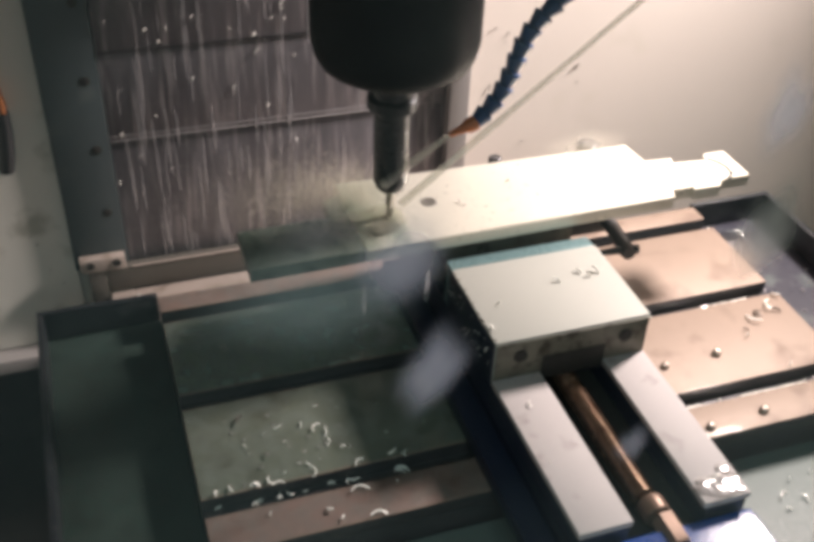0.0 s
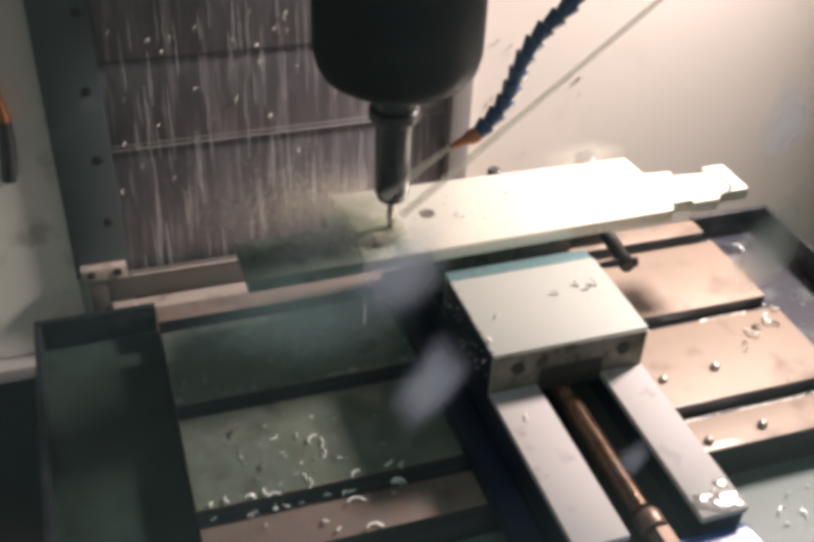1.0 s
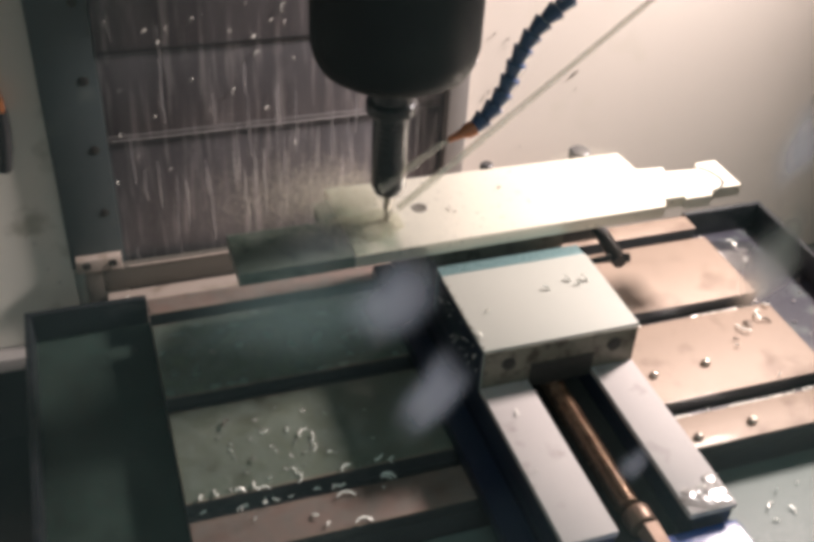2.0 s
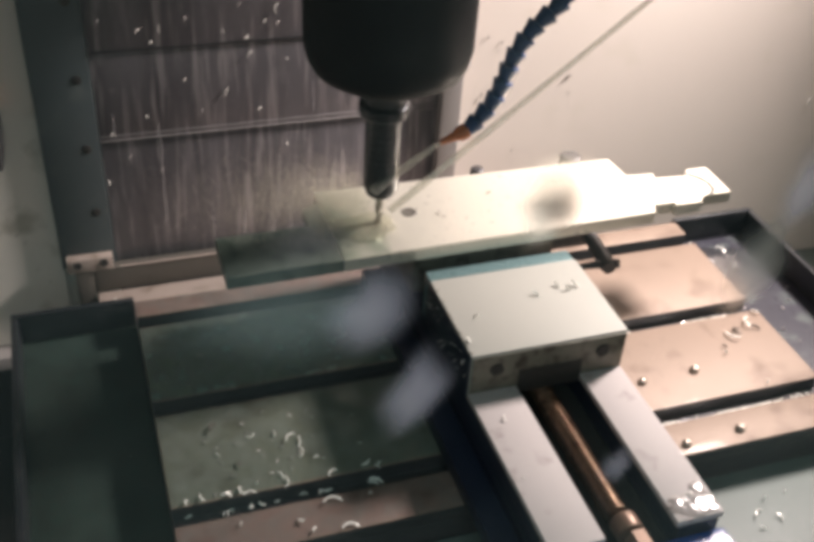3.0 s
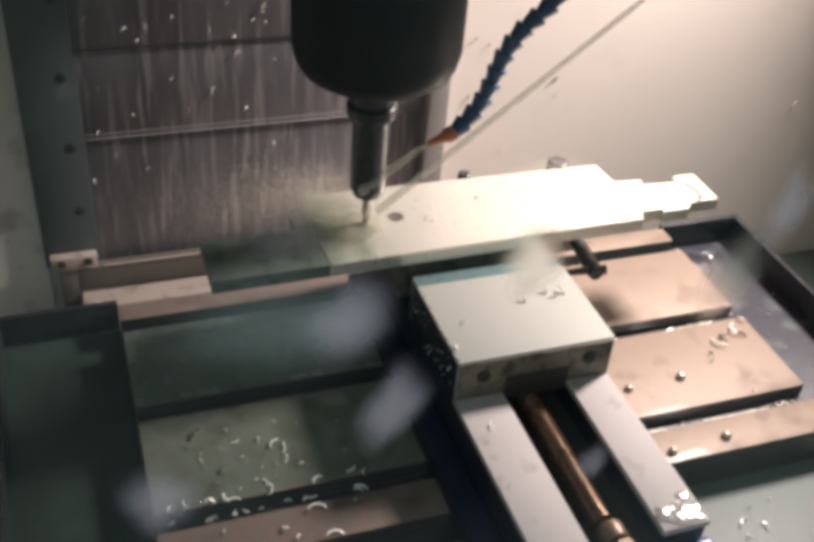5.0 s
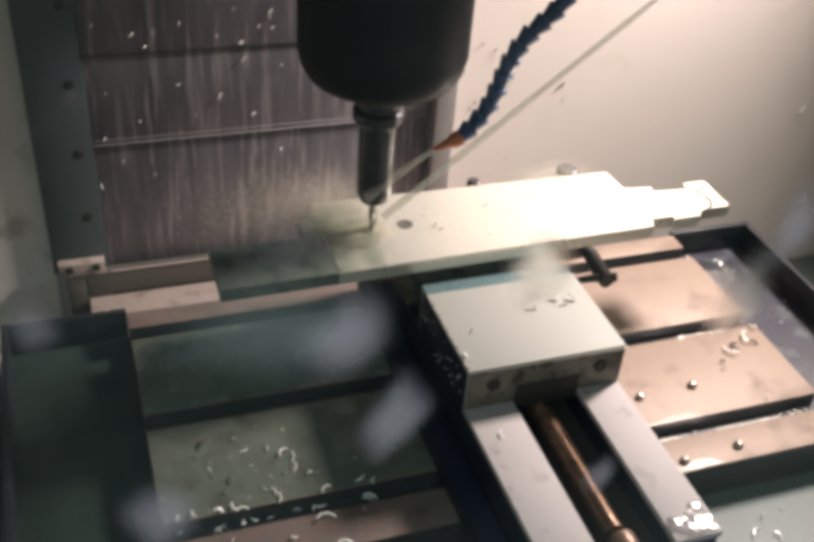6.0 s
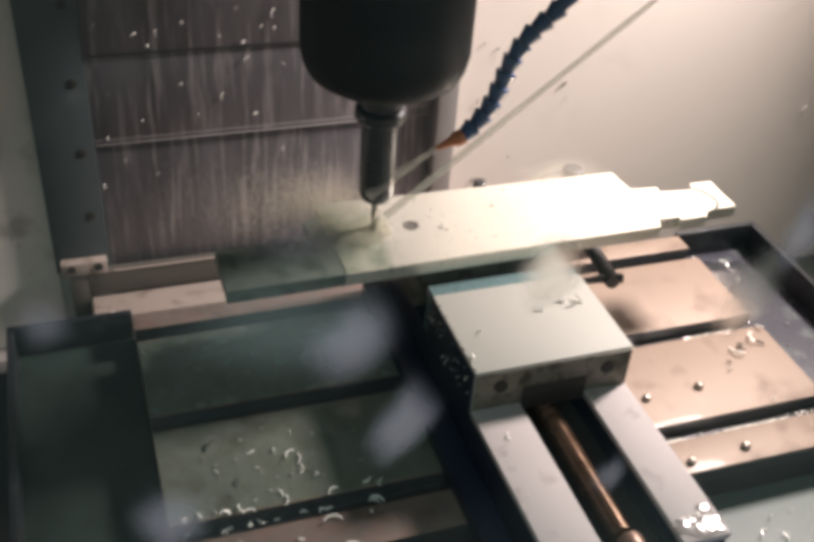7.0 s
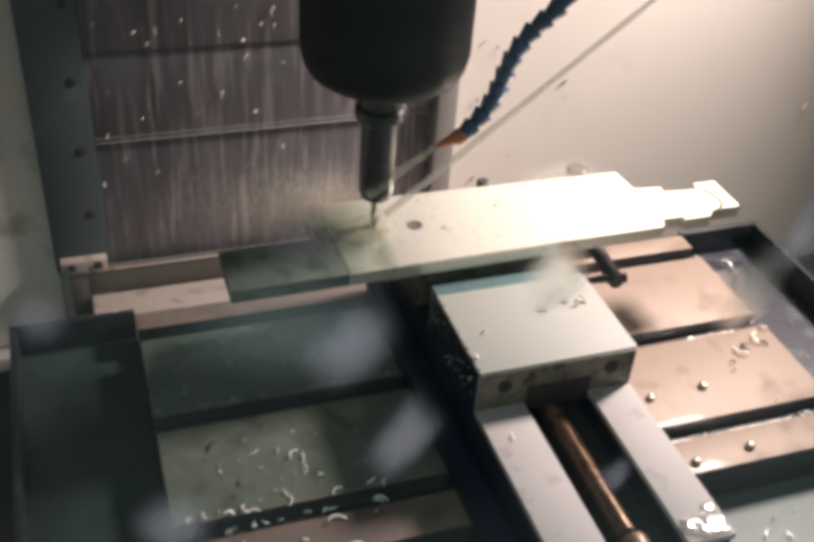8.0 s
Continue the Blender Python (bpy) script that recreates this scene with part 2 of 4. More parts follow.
def lathe(profile, centre, axis="z", steps=48, bm=None):
    """Turns (radius, along) pairs round an axis through centre."""
    bm = bm or bmesh.new()
    rings = []
    for r, h in profile:
        ring = []
        for i in range(steps):
            a = 2 * math.pi * i / steps
            c, s = r * math.cos(a), r * math.sin(a)
            p = {"z": (c, s, h), "y": (c, h, s), "x": (h, c, s)}[axis]
            ring.append(bm.verts.new(Vector(p) + Vector(centre)))
        rings.append(ring)
    for a, b in zip(rings, rings[1:]):
        for i in range(steps):
            bm.faces.new((a[i], a[(i + 1) % steps], b[(i + 1) % steps], b[i]))
    bm.faces.new(rings[0][::-1])
    bm.faces.new(rings[-1])
    bmesh.ops.recalc_face_normals(bm, faces=bm.faces)
    return bm


def tube(points, radii, steps=12, bm=None):
    bm = bm or bmesh.new()
    pts = [Vector(p) for p in points]
    rings = []
    for i, p in enumerate(pts):
        d = (pts[min(i + 1, len(pts) - 1)] - pts[max(i - 1, 0)]).normalized()
        u = d.cross(Vector((0.3, 0.9, 0.2))).normalized()
        w = d.cross(u)
        r = radii[i] if hasattr(radii, "__len__") else radii
        rings.append([bm.verts.new(p + r * (math.cos(2 * math.pi * k / steps) * u + math.sin(2 * math.pi * k / steps) * w)) for k in range(steps)])
    for a, b in zip(rings, rings[1:]):
        for i in range(steps):
            bm.faces.new((a[i], a[(i + 1) % steps], b[(i + 1) % steps], b[i]))
    bm.faces.new(rings[0][::-1])
    bm.faces.new(rings[-1])
    bmesh.ops.recalc_face_normals(bm, faces=bm.faces)
    return bm


def slab(outline, z0, z1, bevel=0.0):
    """A plate of a given outline in plan."""
    bm = bmesh.new()
    low = [bm.verts.new((x, y, z0)) for x, y in outline]
    top = [bm.verts.new((x, y, z1)) for x, y in outline]
    bm.faces.new(low[::-1])
    bm.faces.new(top)
    k = len(outline)
    for i in range(k):
        bm.faces.new((low[i], low[(i + 1) % k], top[(i + 1) % k], top[i]))
    bmesh.ops.recalc_face_normals(bm, faces=bm.faces)
    if bevel:
        es = [e for e in bm.edges if abs(e.verts[0].co.z - z1) < 1e-6 and abs(e.verts[1].co.z - z1) < 1e-6]
        bmesh.ops.bevel(bm, geom=es, offset=bevel, segments=2, affect="EDGES")
    return bm


DOOR_Y = -0.45
PAN_Z = -0.3
MOVERS = []  # what rides on the table


# ---- the machine's enclosure ----
def enclosure():
    solid("wall_north", box(0.188, 1.06, 0.482, 0.5, PAN_Z - 0.018, 1.3), BEIGE, "beige enamelled sheet wall, wet and brightly lit", "wall", kind="structure")
    solid("wall_north_1", box(-0.8, -0.3, 0.486, 0.5, -0.25, 1.3), LEFT_BEIGE, "grey-beige enamelled sheet wall in half shade", "wall", kind="structure")
    solid("wall_west", box(-0.82, -0.8, -0.95, 0.5, -0.4, 1.3), LEFT_BEIGE, "grey-beige enamelled side wall", "wall", kind="structure")
    solid("wall_east", box(1.06, 1.08, -0.95, 0.5, -0.4, 1.3), BEIGE, "beige enamelled side wall", "wall", kind="structure")
    solid("ceiling", box(-0.82, 1.08, -0.95, 0.5, 1.3, 1.32), LEFT_BEIGE, "plain grey machine roof", "ceiling", kind="structure")
    bm = box(-0.82, 1.08, -0.97, -0.95, -0.4, 0.3)
    box(-0.82, -0.7, -0.97, -0.95, 0.3, 1.3, bm=bm)
    box(0.4, 1.08, -0.97, -0.95, 0.3, 1.3, bm=bm)
    box(-0.7, 0.4, -0.97, -0.95, 1.2, 1.3, bm=bm)
    solid("wall_south", bm, LEFT_BEIGE, "unseen plain grey workshop wall with an opening for the fill lamp", "wall", kind="structure")
    solid("floor", box(-0.82, 1.08, -0.95, 0.5, -0.42, -0.4), TROUGH, "dark wet chip pit under the table", "floor", kind="structure")
    solid("wall_north_2", box(-0.82, 1.08, 0.501, 0.52, -0.42, 1.32), LEFT_BEIGE, "plain sheet wall behind the column", "wall", kind="structure")
    solid("trim_1", slab([(-0.34, -0.95), (1.06, -0.95), (1.06, 0.48), (0.2, 0.48), (-0.3, -0.3)], PAN_Z - 0.018, PAN_Z), PALE,
          "pale green wet sheet-metal chip pan", "pan", kind="structure")
    # dark sheet added before the pale wall to blacken the pit
    solid("wall_north_3", box(-0.82, -0.29, 0.478, 0.4855, -0.42, -0.2715), TROUGH, "dark sheet added over the pit wall below the ledge", "wall", kind="structure")
    solid("trim_2", box(-0.8, -0.24, 0.46, 0.4858, -0.27, -0.25, 0.002), STRIP, "grey sheet-metal ledge below the wall", "ledge", kind="structure")


def door():
    """The machine's front door, through whose wet window one looks in."""
    bm = box(-0.8, 1.06, DOOR_Y, DOOR_Y + 0.02, -0.4, 0.18)
    box(-0.8, 1.06, DOOR_Y, DOOR_Y + 0.02, 0.575, 1.3, bm=bm)
    box(-0.8, -0.62, DOOR_Y, DOOR_Y + 0.02, 0.18, 0.575, bm=bm)
    box(0.5, 1.06, DOOR_Y, DOOR_Y + 0.02, 0.18, 0.575, bm=bm)
    solid("wall_south_1", bm, LEFT_BEIGE, "grey enamelled machine door sheet round a window", "wall", kind="structure")
    w = thing("window_1", (-0.06, DOOR_Y, 0.18), "wet clear door window of the milling machine", "window", kind="structure")
    pane = part("pane", box(-0.62, 0.5, DOOR_Y + 0.008, DOOR_Y + 0.012, 0.18, 0.575), GLASS, w, "wet clear window pane")
    pane.visible_shadow = False
    for x0, x1, z0, z1 in ((-0.634, -0.6205, 0.166, 0.589), (0.5005, 0.514, 0.166, 0.589), (-0.6205, 0.5005, 0.166, 0.1795), (-0.6205, 0.5005, 0.5755, 0.589)):
        part("rubber_seal", box(x0, x1, DOOR_Y - 0.006, DOOR_Y - 0.0005, z0, z1, 0.002), RUBBER, w, "black rubber seal")


def column():
    col = thing("column_cover", (-0.03, 0.48, -0.2), "dark stained steel way cover with chips and runs of coolant", "way cover")
    part("lower_panel", box(-0.238, 0.188, 0.4780, 0.4840, -0.2, 0.034, 0.0006), COVER, col)
    part("middle_panel", box(-0.238, 0.188, 0.4758, 0.4790, 0.0275, 0.138, 0.0006), COVER, col)
    part("upper_panel", box(-0.238, 0.188, 0.4738, 0.4765, 0.134, 0.7, 0.0006), COVER, col)
    part("lip", box(-0.238, 0.163, 0.4740, 0.4757, 0.0268, 0.0284, 0.0005), LIP, col, "worn bright lip")
    part("lip", box(-0.238, 0.163, 0.4745, 0.4757, 0.0325, 0.0338, 0.0005), LIP, col, "worn bright lip")
    part("lip", box(-0.238, 0.163, 0.4728, 0.4737, 0.1342, 0.1362, 0.0004), IRON, col, "dark oily lip")
    part("edge_strip", box(0.163, 0.1885, 0.4600, 0.4780, -0.2, 0.7, 0.002), STRIP, col, "paler wet edge strip")
    flange = thing("column_flange", (-0.27, 0.48, -0.2), "teal-grey enamelled column flange with dark socket screws", "flange")
    part("plate", box(-0.301, -0.2385, 0.474, 0.486, -0.14, 0.7, 0.0015), TEAL, flange)
    for z in (0.193, 0.1055, 0.0206, -0.0634):
        part("screw", lathe([(0.0001, -0.0004), (0.0045, -0.0006), (0.0055, -0.0002), (0.0055, 0.004)], (-0.2535, 0.4735, z), "y", 16), HOLE, flange, "dark socket screw")
    bar = thing("cover_bar", (-0.05, 0.46, -0.2), "grey-brown steel bar under the way cover", "bar")
    part("bar", box(-0.2665, 0.19, 0.462, 0.4765, -0.1705, -0.1378, 0.0015), BAR, bar)
    part("post", box(-0.288, -0.267, 0.462, 0.4765, -0.2, -0.1378, 0.0015), BAR, bar)
    part("lip", box(-0.236, 0.16, 0.4608, 0.4640, -0.1376, -0.1362, 0.0006), LEDGE, bar, "pale worn lip")
    plate = part("end_plate", box(-0.2955, -0.2425, 0.4605, 0.4735, -0.1376, -0.1195, 0.0015), LEDGE, bar, "pale end plate with two bolt holes")
    for x in (-0.2835, -0.2530):
        part("bolt", lathe([(0.0001, 0.0035), (0.0045, 0.0035), (0.005, 0.0025), (0.005, -0.0015)], (x, 0.4600, -0.1265), "y", 14), HOLE, plate, "dark bolt")
    solid("saddle_cover", box(-0.2655, 0.3, 0.236, 0.4615, -0.24, -0.171, 0.003), LEDGE, "dusty pink-beige sheet cover behind the table", "cover", origin=(0, 0.35, -0.24))
    solid("saddle", box(-0.2, 0.3, -0.06, 0.23, -0.4, -0.066, 0.004), IRON, "dark oily cast-iron saddle under the table", "saddle", origin=(0.05, 0.1, -0.4))
    hose = thing("hanging_hose", (-0.362, 0.47, 0.0), "black rubber hose with a copper fitting on the wall", "hose")
    part("fitting", tube([(-0.358, 0.478, 0.18), (-0.352, 0.478, 0.135), (-0.344, 0.478, 0.088), (-0.343, 0.478, 0.076)], [0.0065, 0.0078, 0.0072, 0.005]), COPPER, hose, "copper fitting")
    part("tube", tube([(-0.3435, 0.478, 0.078), (-0.345, 0.478, 0.055), (-0.3475, 0.478, 0.03), (-0.352, 0.48, 0.006)], [0.0075, 0.009, 0.009, 0.0085]), RUBBER, hose)


# ---- table ----
TX0, TX1 = -0.232, 0.352
TO = (0.06, 0.05, -0.066)


def machine_table():
    t = thing("machine_table", TO, "wet cast-iron milling table with three T-slots and end troughs", "machine table")
    part("bed", box(TX0, TX1, -0.097, 0.211, -0.066, -0.0137, 0.002), IRON, t, "dark oily table bed")
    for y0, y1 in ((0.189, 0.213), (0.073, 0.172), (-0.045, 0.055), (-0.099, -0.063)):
        strip = part("top_strip", box(TX0, TX1, y0, y1, -0.0135, 0.0, 0.0012), TABLE, t, "wet ground table strip with shaded dark sides")
        # oily sides take the darker iron, which also carries the slots' shade
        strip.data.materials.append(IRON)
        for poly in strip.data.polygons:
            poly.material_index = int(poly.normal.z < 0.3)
    for x0, x1, sx in ((-0.342, TX0, -1), (TX1, 0.452, 1)):
        tr = part("end_trough", box(x0, x1, -0.099, 0.219, -0.036, -0.0305), MURKY_FLOOR if sx < 0 else TROUGH_FLOOR, t, "wet stained end trough")
        part("rear_wall", box(x0, x1, 0.2135, 0.2195, -0.03, 0.001, 0.0012), TROUGH, tr, "dark trough wall")
        ex = (x0, x0 + 0.006) if sx < 0 else (x1 - 0.006, x1)
        part("end_wall", box(*ex, -0.315, 0.213, -0.03, 0.001, 0.0012), TROUGH, tr, "dark trough wall")
    tr = part("front_trough", box(-0.342, 0.452, -0.32, -0.0992, -0.042, -0.0365, 0.001), PALE, t, "pale green wet front trough")
    part("front_wall", box(-0.342, 0.452, -0.3215, -0.3155, -0.0365, 0.001, 0.0012), TROUGH, tr, "dark trough wall")
    MOVERS.append(t)


# ---- vise ----
VX0, VX1 = 0.0036, 0.1385


def vise():
    v = thing("machine_vise", (0.07, 0.0, 0.0), "blue-painted milling vise with pale ground steel jaws and rails", "vise")
    bm = box(VX0 + 0.002, VX1 - 0.002, -0.196, 0.2, 0.0, 0.022, 0.002)
    part("base", bm, SHADED_BLUE, v, "vise base in shaded blue paint")
    part("base_flange", box(VX0 - 0.02, VX0 + 0.0015, -0.17, 0.19, 0.0, 0.017, 0.003), SHADED_BLUE, v, "clamping flange in shaded blue paint")
    part("side_wall", box(VX0 + 0.001, VX0 + 0.040, -0.196, 0.2, 0.0225, 0.051, 0.001), SHADED_BLUE, v, "side wall in shaded blue paint")
    part("side_wall", box(VX1 - 0.033, VX1 - 0.001, -0.196, 0.2, 0.0225, 0.051, 0.001), SHADED_BLUE, v, "side wall in shaded blue paint")
    part("rail", box(VX0, VX0 + 0.0415, -0.1965, -0.0396, 0.0512, 0.0574, 0.0012), RAIL, v, "pale ground steel rail")
    part("rail", box(VX1 - 0.0375, VX1, -0.1975, -0.0396, 0.0512, 0.0574, 0.0012), RAIL, v, "pale ground steel rail")
    part("front_block", box(VX0 + 0.003, VX1 + 0.004, -0.245, -0.1975, 0.0, 0.043, 0.006, segments=3), BLUE, v, "glossy blue front block")
    part("channel_floor", box(VX0 + 0.0405, VX1 - 0.0335, -0.195, -0.02, 0.0225, 0.026), HOLE, v, "dark channel floor with painted shade")
    jaw = part("moving_jaw", box(VX0, VX1, -0.0393, 0.0596, 0.0512, 0.0958, 0.0016), STEEL, v, "pale ground steel moving jaw")
    # dark sheets put the shade on the jaw's front and side into colour
    part("jaw_front", box(VX0 + 0.001, VX1 - 0.001, -0.0405, -0.0392, 0.0576, 0.0935, 0.0005), SHADED_JAW, jaw, "oily jaw front darkened with painted shade")
    part("jaw_side", box(VX0 - 0.0012, VX0 + 0.0002, -0.0385, 0.059, 0.0515, 0.0935, 0.0005), SHADED_BLUE, jaw, "jaw side darkened with painted shade")
    for x in (0.0255, 0.1175):
        part("bolt_recess", lathe([(0.0001, -0.0005), (0.0045, -0.0005), (0.0055, -0.0012), (0.006, 0.001)], (x, -0.0406, 0.0795), "y", 18), HOLE, jaw, "dark bolt recess")
    bm = box(0.0455, 0.1005, -0.0415, -0.0385, 0.0508, 0.074, 0.0004)
    part("arch", bm, HOLE, jaw, "dark screw arch with painted shade")
    part("jaw_plate", box(VX0 + 0.001, VX1 - 0.001, 0.0600, 0.0745, 0.0512, 0.0948, 0.001), WET_TEAL, v, "wet teal-tinted jaw plate")
    part("fixed_jaw", box(VX0, VX1, 0.101, 0.198, 0.0512, 0.1044, 0.002), SHADED_JAW, v, "fixed jaw in shaded colour under the workpiece")
    part("jaw_screw", lathe([(0.0, 0.1165), (0.005, 0.1165), (0.0062, 0.1155), (0.0065, 0.1046), (0.0, 0.1046)], (0.0952, 0.1905, 0), "z", 18), IRON, v, "dark cap screw behind the workpiece")
    # screw with its thread
    prof, y = [], -0.168
    while y < -0.02:
        prof += [(0.0080, y), (0.0094, y + 0.0009), (0.0094, y + 0.0018), (0.0080, y + 0.0027)]
        y += 0.0036
    part("screw", lathe(prof, (0.0712, 0, 0.0400), "y", 24), SCREW, v, "rusty brown threaded screw")
    part("collar", lathe([(0.006, -0.186), (0.0100, -0.186), (0.0107, -0.184), (0.0107, -0.174), (0.0100, -0.172), (0.006, -0.172)], (0.0735, 0, 0.0395), "y", 32), BRONZE, v, "brown bronze collar")
    bm = lathe([(0.004, -0.215), (0.0085, -0.2145), (0.0095, -0.212), (0.0095, -0.189), (0.004, -0.189)], (0.0755, 0, 0.0400), "y", 6)
    part("drive_end", bm, BRONZE, v, "wet brown drive end")
    MOVERS.append(v)


def workpiece():
    z0, z1 = 0.1048, 0.1166
    w = thing("workpiece", (0.08, 0.13, z0), "wet bright milled aluminium plate with stepped ends", "workpiece")
    out = [(-0.163, 0.076), (0.2268, 0.082), (0.2318, 0.0930), (0.2530, 0.0930), (0.2515, 0.0885), (0.2790, 0.0885), (0.2829, 0.0950),
           (0.2898, 0.0975), (0.3165, 0.0978), (0.3165, 0.1432), (0.2935, 0.1432), (0.2900, 0.1330), (0.2562, 0.1360), (0.2590, 0.1440),
           (0.2312, 0.1465), (0.2282, 0.1785), (-0.066, 0.1840)]
    out[0] = (-0.066, 0.0775)
    plate = part("plate", slab(out, z0, z1, 0.0006), ALU, w)
    part("arm", slab([(-0.163, 0.076), (-0.082, 0.0772), (-0.082, 0.133), (-0.163, 0.133)], z0, z1, 0.0006), SHADED_ARM, w, "wet green arm darkened with painted shade")
    part("milled_slot", slab([(-0.0818, 0.0774), (-0.0662, 0.0778), (-0.0662, 0.166), (-0.0818, 0.16)], z0, z1 - 0.0005), SHADED_ARM, w, "milled slot in the arm's shaded colour")
    # curved groove near the stepped end
    pts = [(0.292, 0.1345), (0.299, 0.126), (0.3025, 0.115), (0.301, 0.104), (0.2935, 0.0975)]
    bm = bmesh.new()
    vs = []
    for i, (x, y) in enumerate(pts):
        a = Vector(pts[min(i + 1, 4)]) - Vector(pts[max(i - 1, 0)])
        a = Vector((-a.y, a.x)).normalized() * 0.0013
        vs.append([bm.verts.new((x + a.x, y + a.y, z1 + 0.0006)), bm.verts.new((x - a.x, y - a.y, z1 + 0.0006)),
                   bm.verts.new((x - a.x, y - a.y, z1 - 0.001)), bm.verts.new((x + a.x, y + a.y, z1 - 0.001))])
    for a, b in zip(vs, vs[1:]):
        for k in range(4):
            bm.faces.new((a[k], b[k], b[(k + 1) % 4], a[(k + 1) % 4]))
    bmesh.ops.recalc_face_normals(bm, faces=bm.faces)
    part("curved_groove", bm, HOLE, plate, "curved groove, its shade painted dark")
    part("drilled_hole", lathe([(0.0001, z1 + 0.0002), (0.0048, z1 + 0.0002), (0.0062, z1 + 0.0006), (0.0072, z1 + 0.0002), (0.0072, z1 - 0.001)], (0.008, 0.1332, 0), "z", 24), BAR, plate, "dull countersunk hole")
    MOVERS.append(w)


def puddle(place, w, h, seed, z):
    """A thin uneven film of water."""
    bm = bmesh.new()
    rings, steps, grid = 16, 56, []
    for i in range(rings + 1):
        q = i / rings
        ring = []
        for k in range(steps):
            a = 2 * math.pi * k / steps
            wob = 1 + 0.45 * noise.noise(Vector((math.cos(a) * 1.6, math.sin(a) * 1.6, seed)))
            x, y = w * q * wob * math.cos(a), h * q * wob * math.sin(a)
            ring.append(bm.verts.new((place[0] + x, place[1] + y, z + 0.0001 + 0.0011 * (1 - q ** 4) * (1 + 0.35 * noise.noise(Vector((x * 190, y * 190, seed)))))))
        grid.append(ring)
    for a, b in zip(grid, grid[1:]):
        for k in range(steps):
            bm.faces.new((a[k], a[(k + 1) % steps], b[(k + 1) % steps], b[k]))
    bmesh.ops.remove_doubles(bm, verts=bm.verts, dist=1e-6)
    bmesh.ops.recalc_face_normals(bm, faces=bm.faces)
    return solid("coolant_puddle", bm, FILM, "clear glinting coolant film on wet steel", "puddle", origin=(place[0], place[1], z), group="coolant puddles", smooth=80)


def coolant_film(x0, x1, y0, y1, z, seed, end_wobble=0.02, mat=GREEN_FILM, body=2.2):
    """A wide shallow film of murky coolant with an uneven edge."""
    bm = bmesh.new()
    layer = bm.verts.layers.float.new("body")
    n, rows = 26, []
    for i in range(n + 1):
        q = i / n
        x = x0 + (x1 - x0) * q
        lo, hi = y0 + 0.001 * noise.noise(Vector((q * 9, seed, 0))), y1 + 0.001 * noise.noise(Vector((q * 9, seed, 7)))
        push = end_wobble * (q ** 4)
        rows.append([bm.verts.new((x + push * noise.noise(Vector((k * 0.6, seed, 3))), lo + (hi - lo) * k / 8, z + (0.0003 + 0.0002 * noise.noise(Vector((q * 12, k * 0.8, seed)))) * (0.2 if k in (0, 8) or i in (0, n) else 1))) for k in range(9)])
        for k, p in enumerate(rows[-1]):
            p[layer] = min(1.0, max(0.0, body * (1 - q) + 0.4 * noise.noise(Vector((q * 4, k * 0.5, seed))))) * (1 if q < 1 else 0)
    for a, b in zip(rows, rows[1:]):
        for k in range(8):
            bm.faces.new((a[k], b[k], b[k + 1], a[k + 1]))
    bmesh.ops.recalc_face_normals(bm, faces=bm.faces)
    MOVERS.append(solid("coolant_film", bm, mat, "thin murky green coolant film that tints and darkens wet metal", "coolant film", origin=((x0 + x1) / 2, (y0 + y1) / 2, z), group="coolant films", kind="stuff", smooth=80))


def swarf_glint_strip(x0, x1, y0, y1, z0, z1, mat, seed, label):
    """Packed chips that half fill a slot; their pale colour also paints wet glints."""
    bm = bmesh.new()
    n, m, rows = max(8, round((x1 - x0) / 0.0016)), 7, []
    for i in range(n + 1):
        x = x0 + (x1 - x0) * i / n
        taper = min(1, 4 * min(i, n - i) / n)
        rows.append([bm.verts.new((x, y0 + (y1 - y0) * k / m, z0 + 0.0002 + (z1 - z0) * taper * (0 if k in (0, m) else 0.78 + 0.22 * noise.noise(Vector((x * 420, k * 1.3, seed)))))) for k in range(m + 1)])
    for a, b in zip(rows, rows[1:]):
        for k in range(m):
            bm.faces.new((a[k], b[k], b[k + 1], a[k + 1]))
    bmesh.ops.recalc_face_normals(bm, faces=bm.faces)
    MOVERS.append(solid("packed_swarf", bm, mat, label, "swarf", origin=((x0 + x1) / 2, (y0 + y1) / 2, z0), group="swarf in the slots", smooth=20))


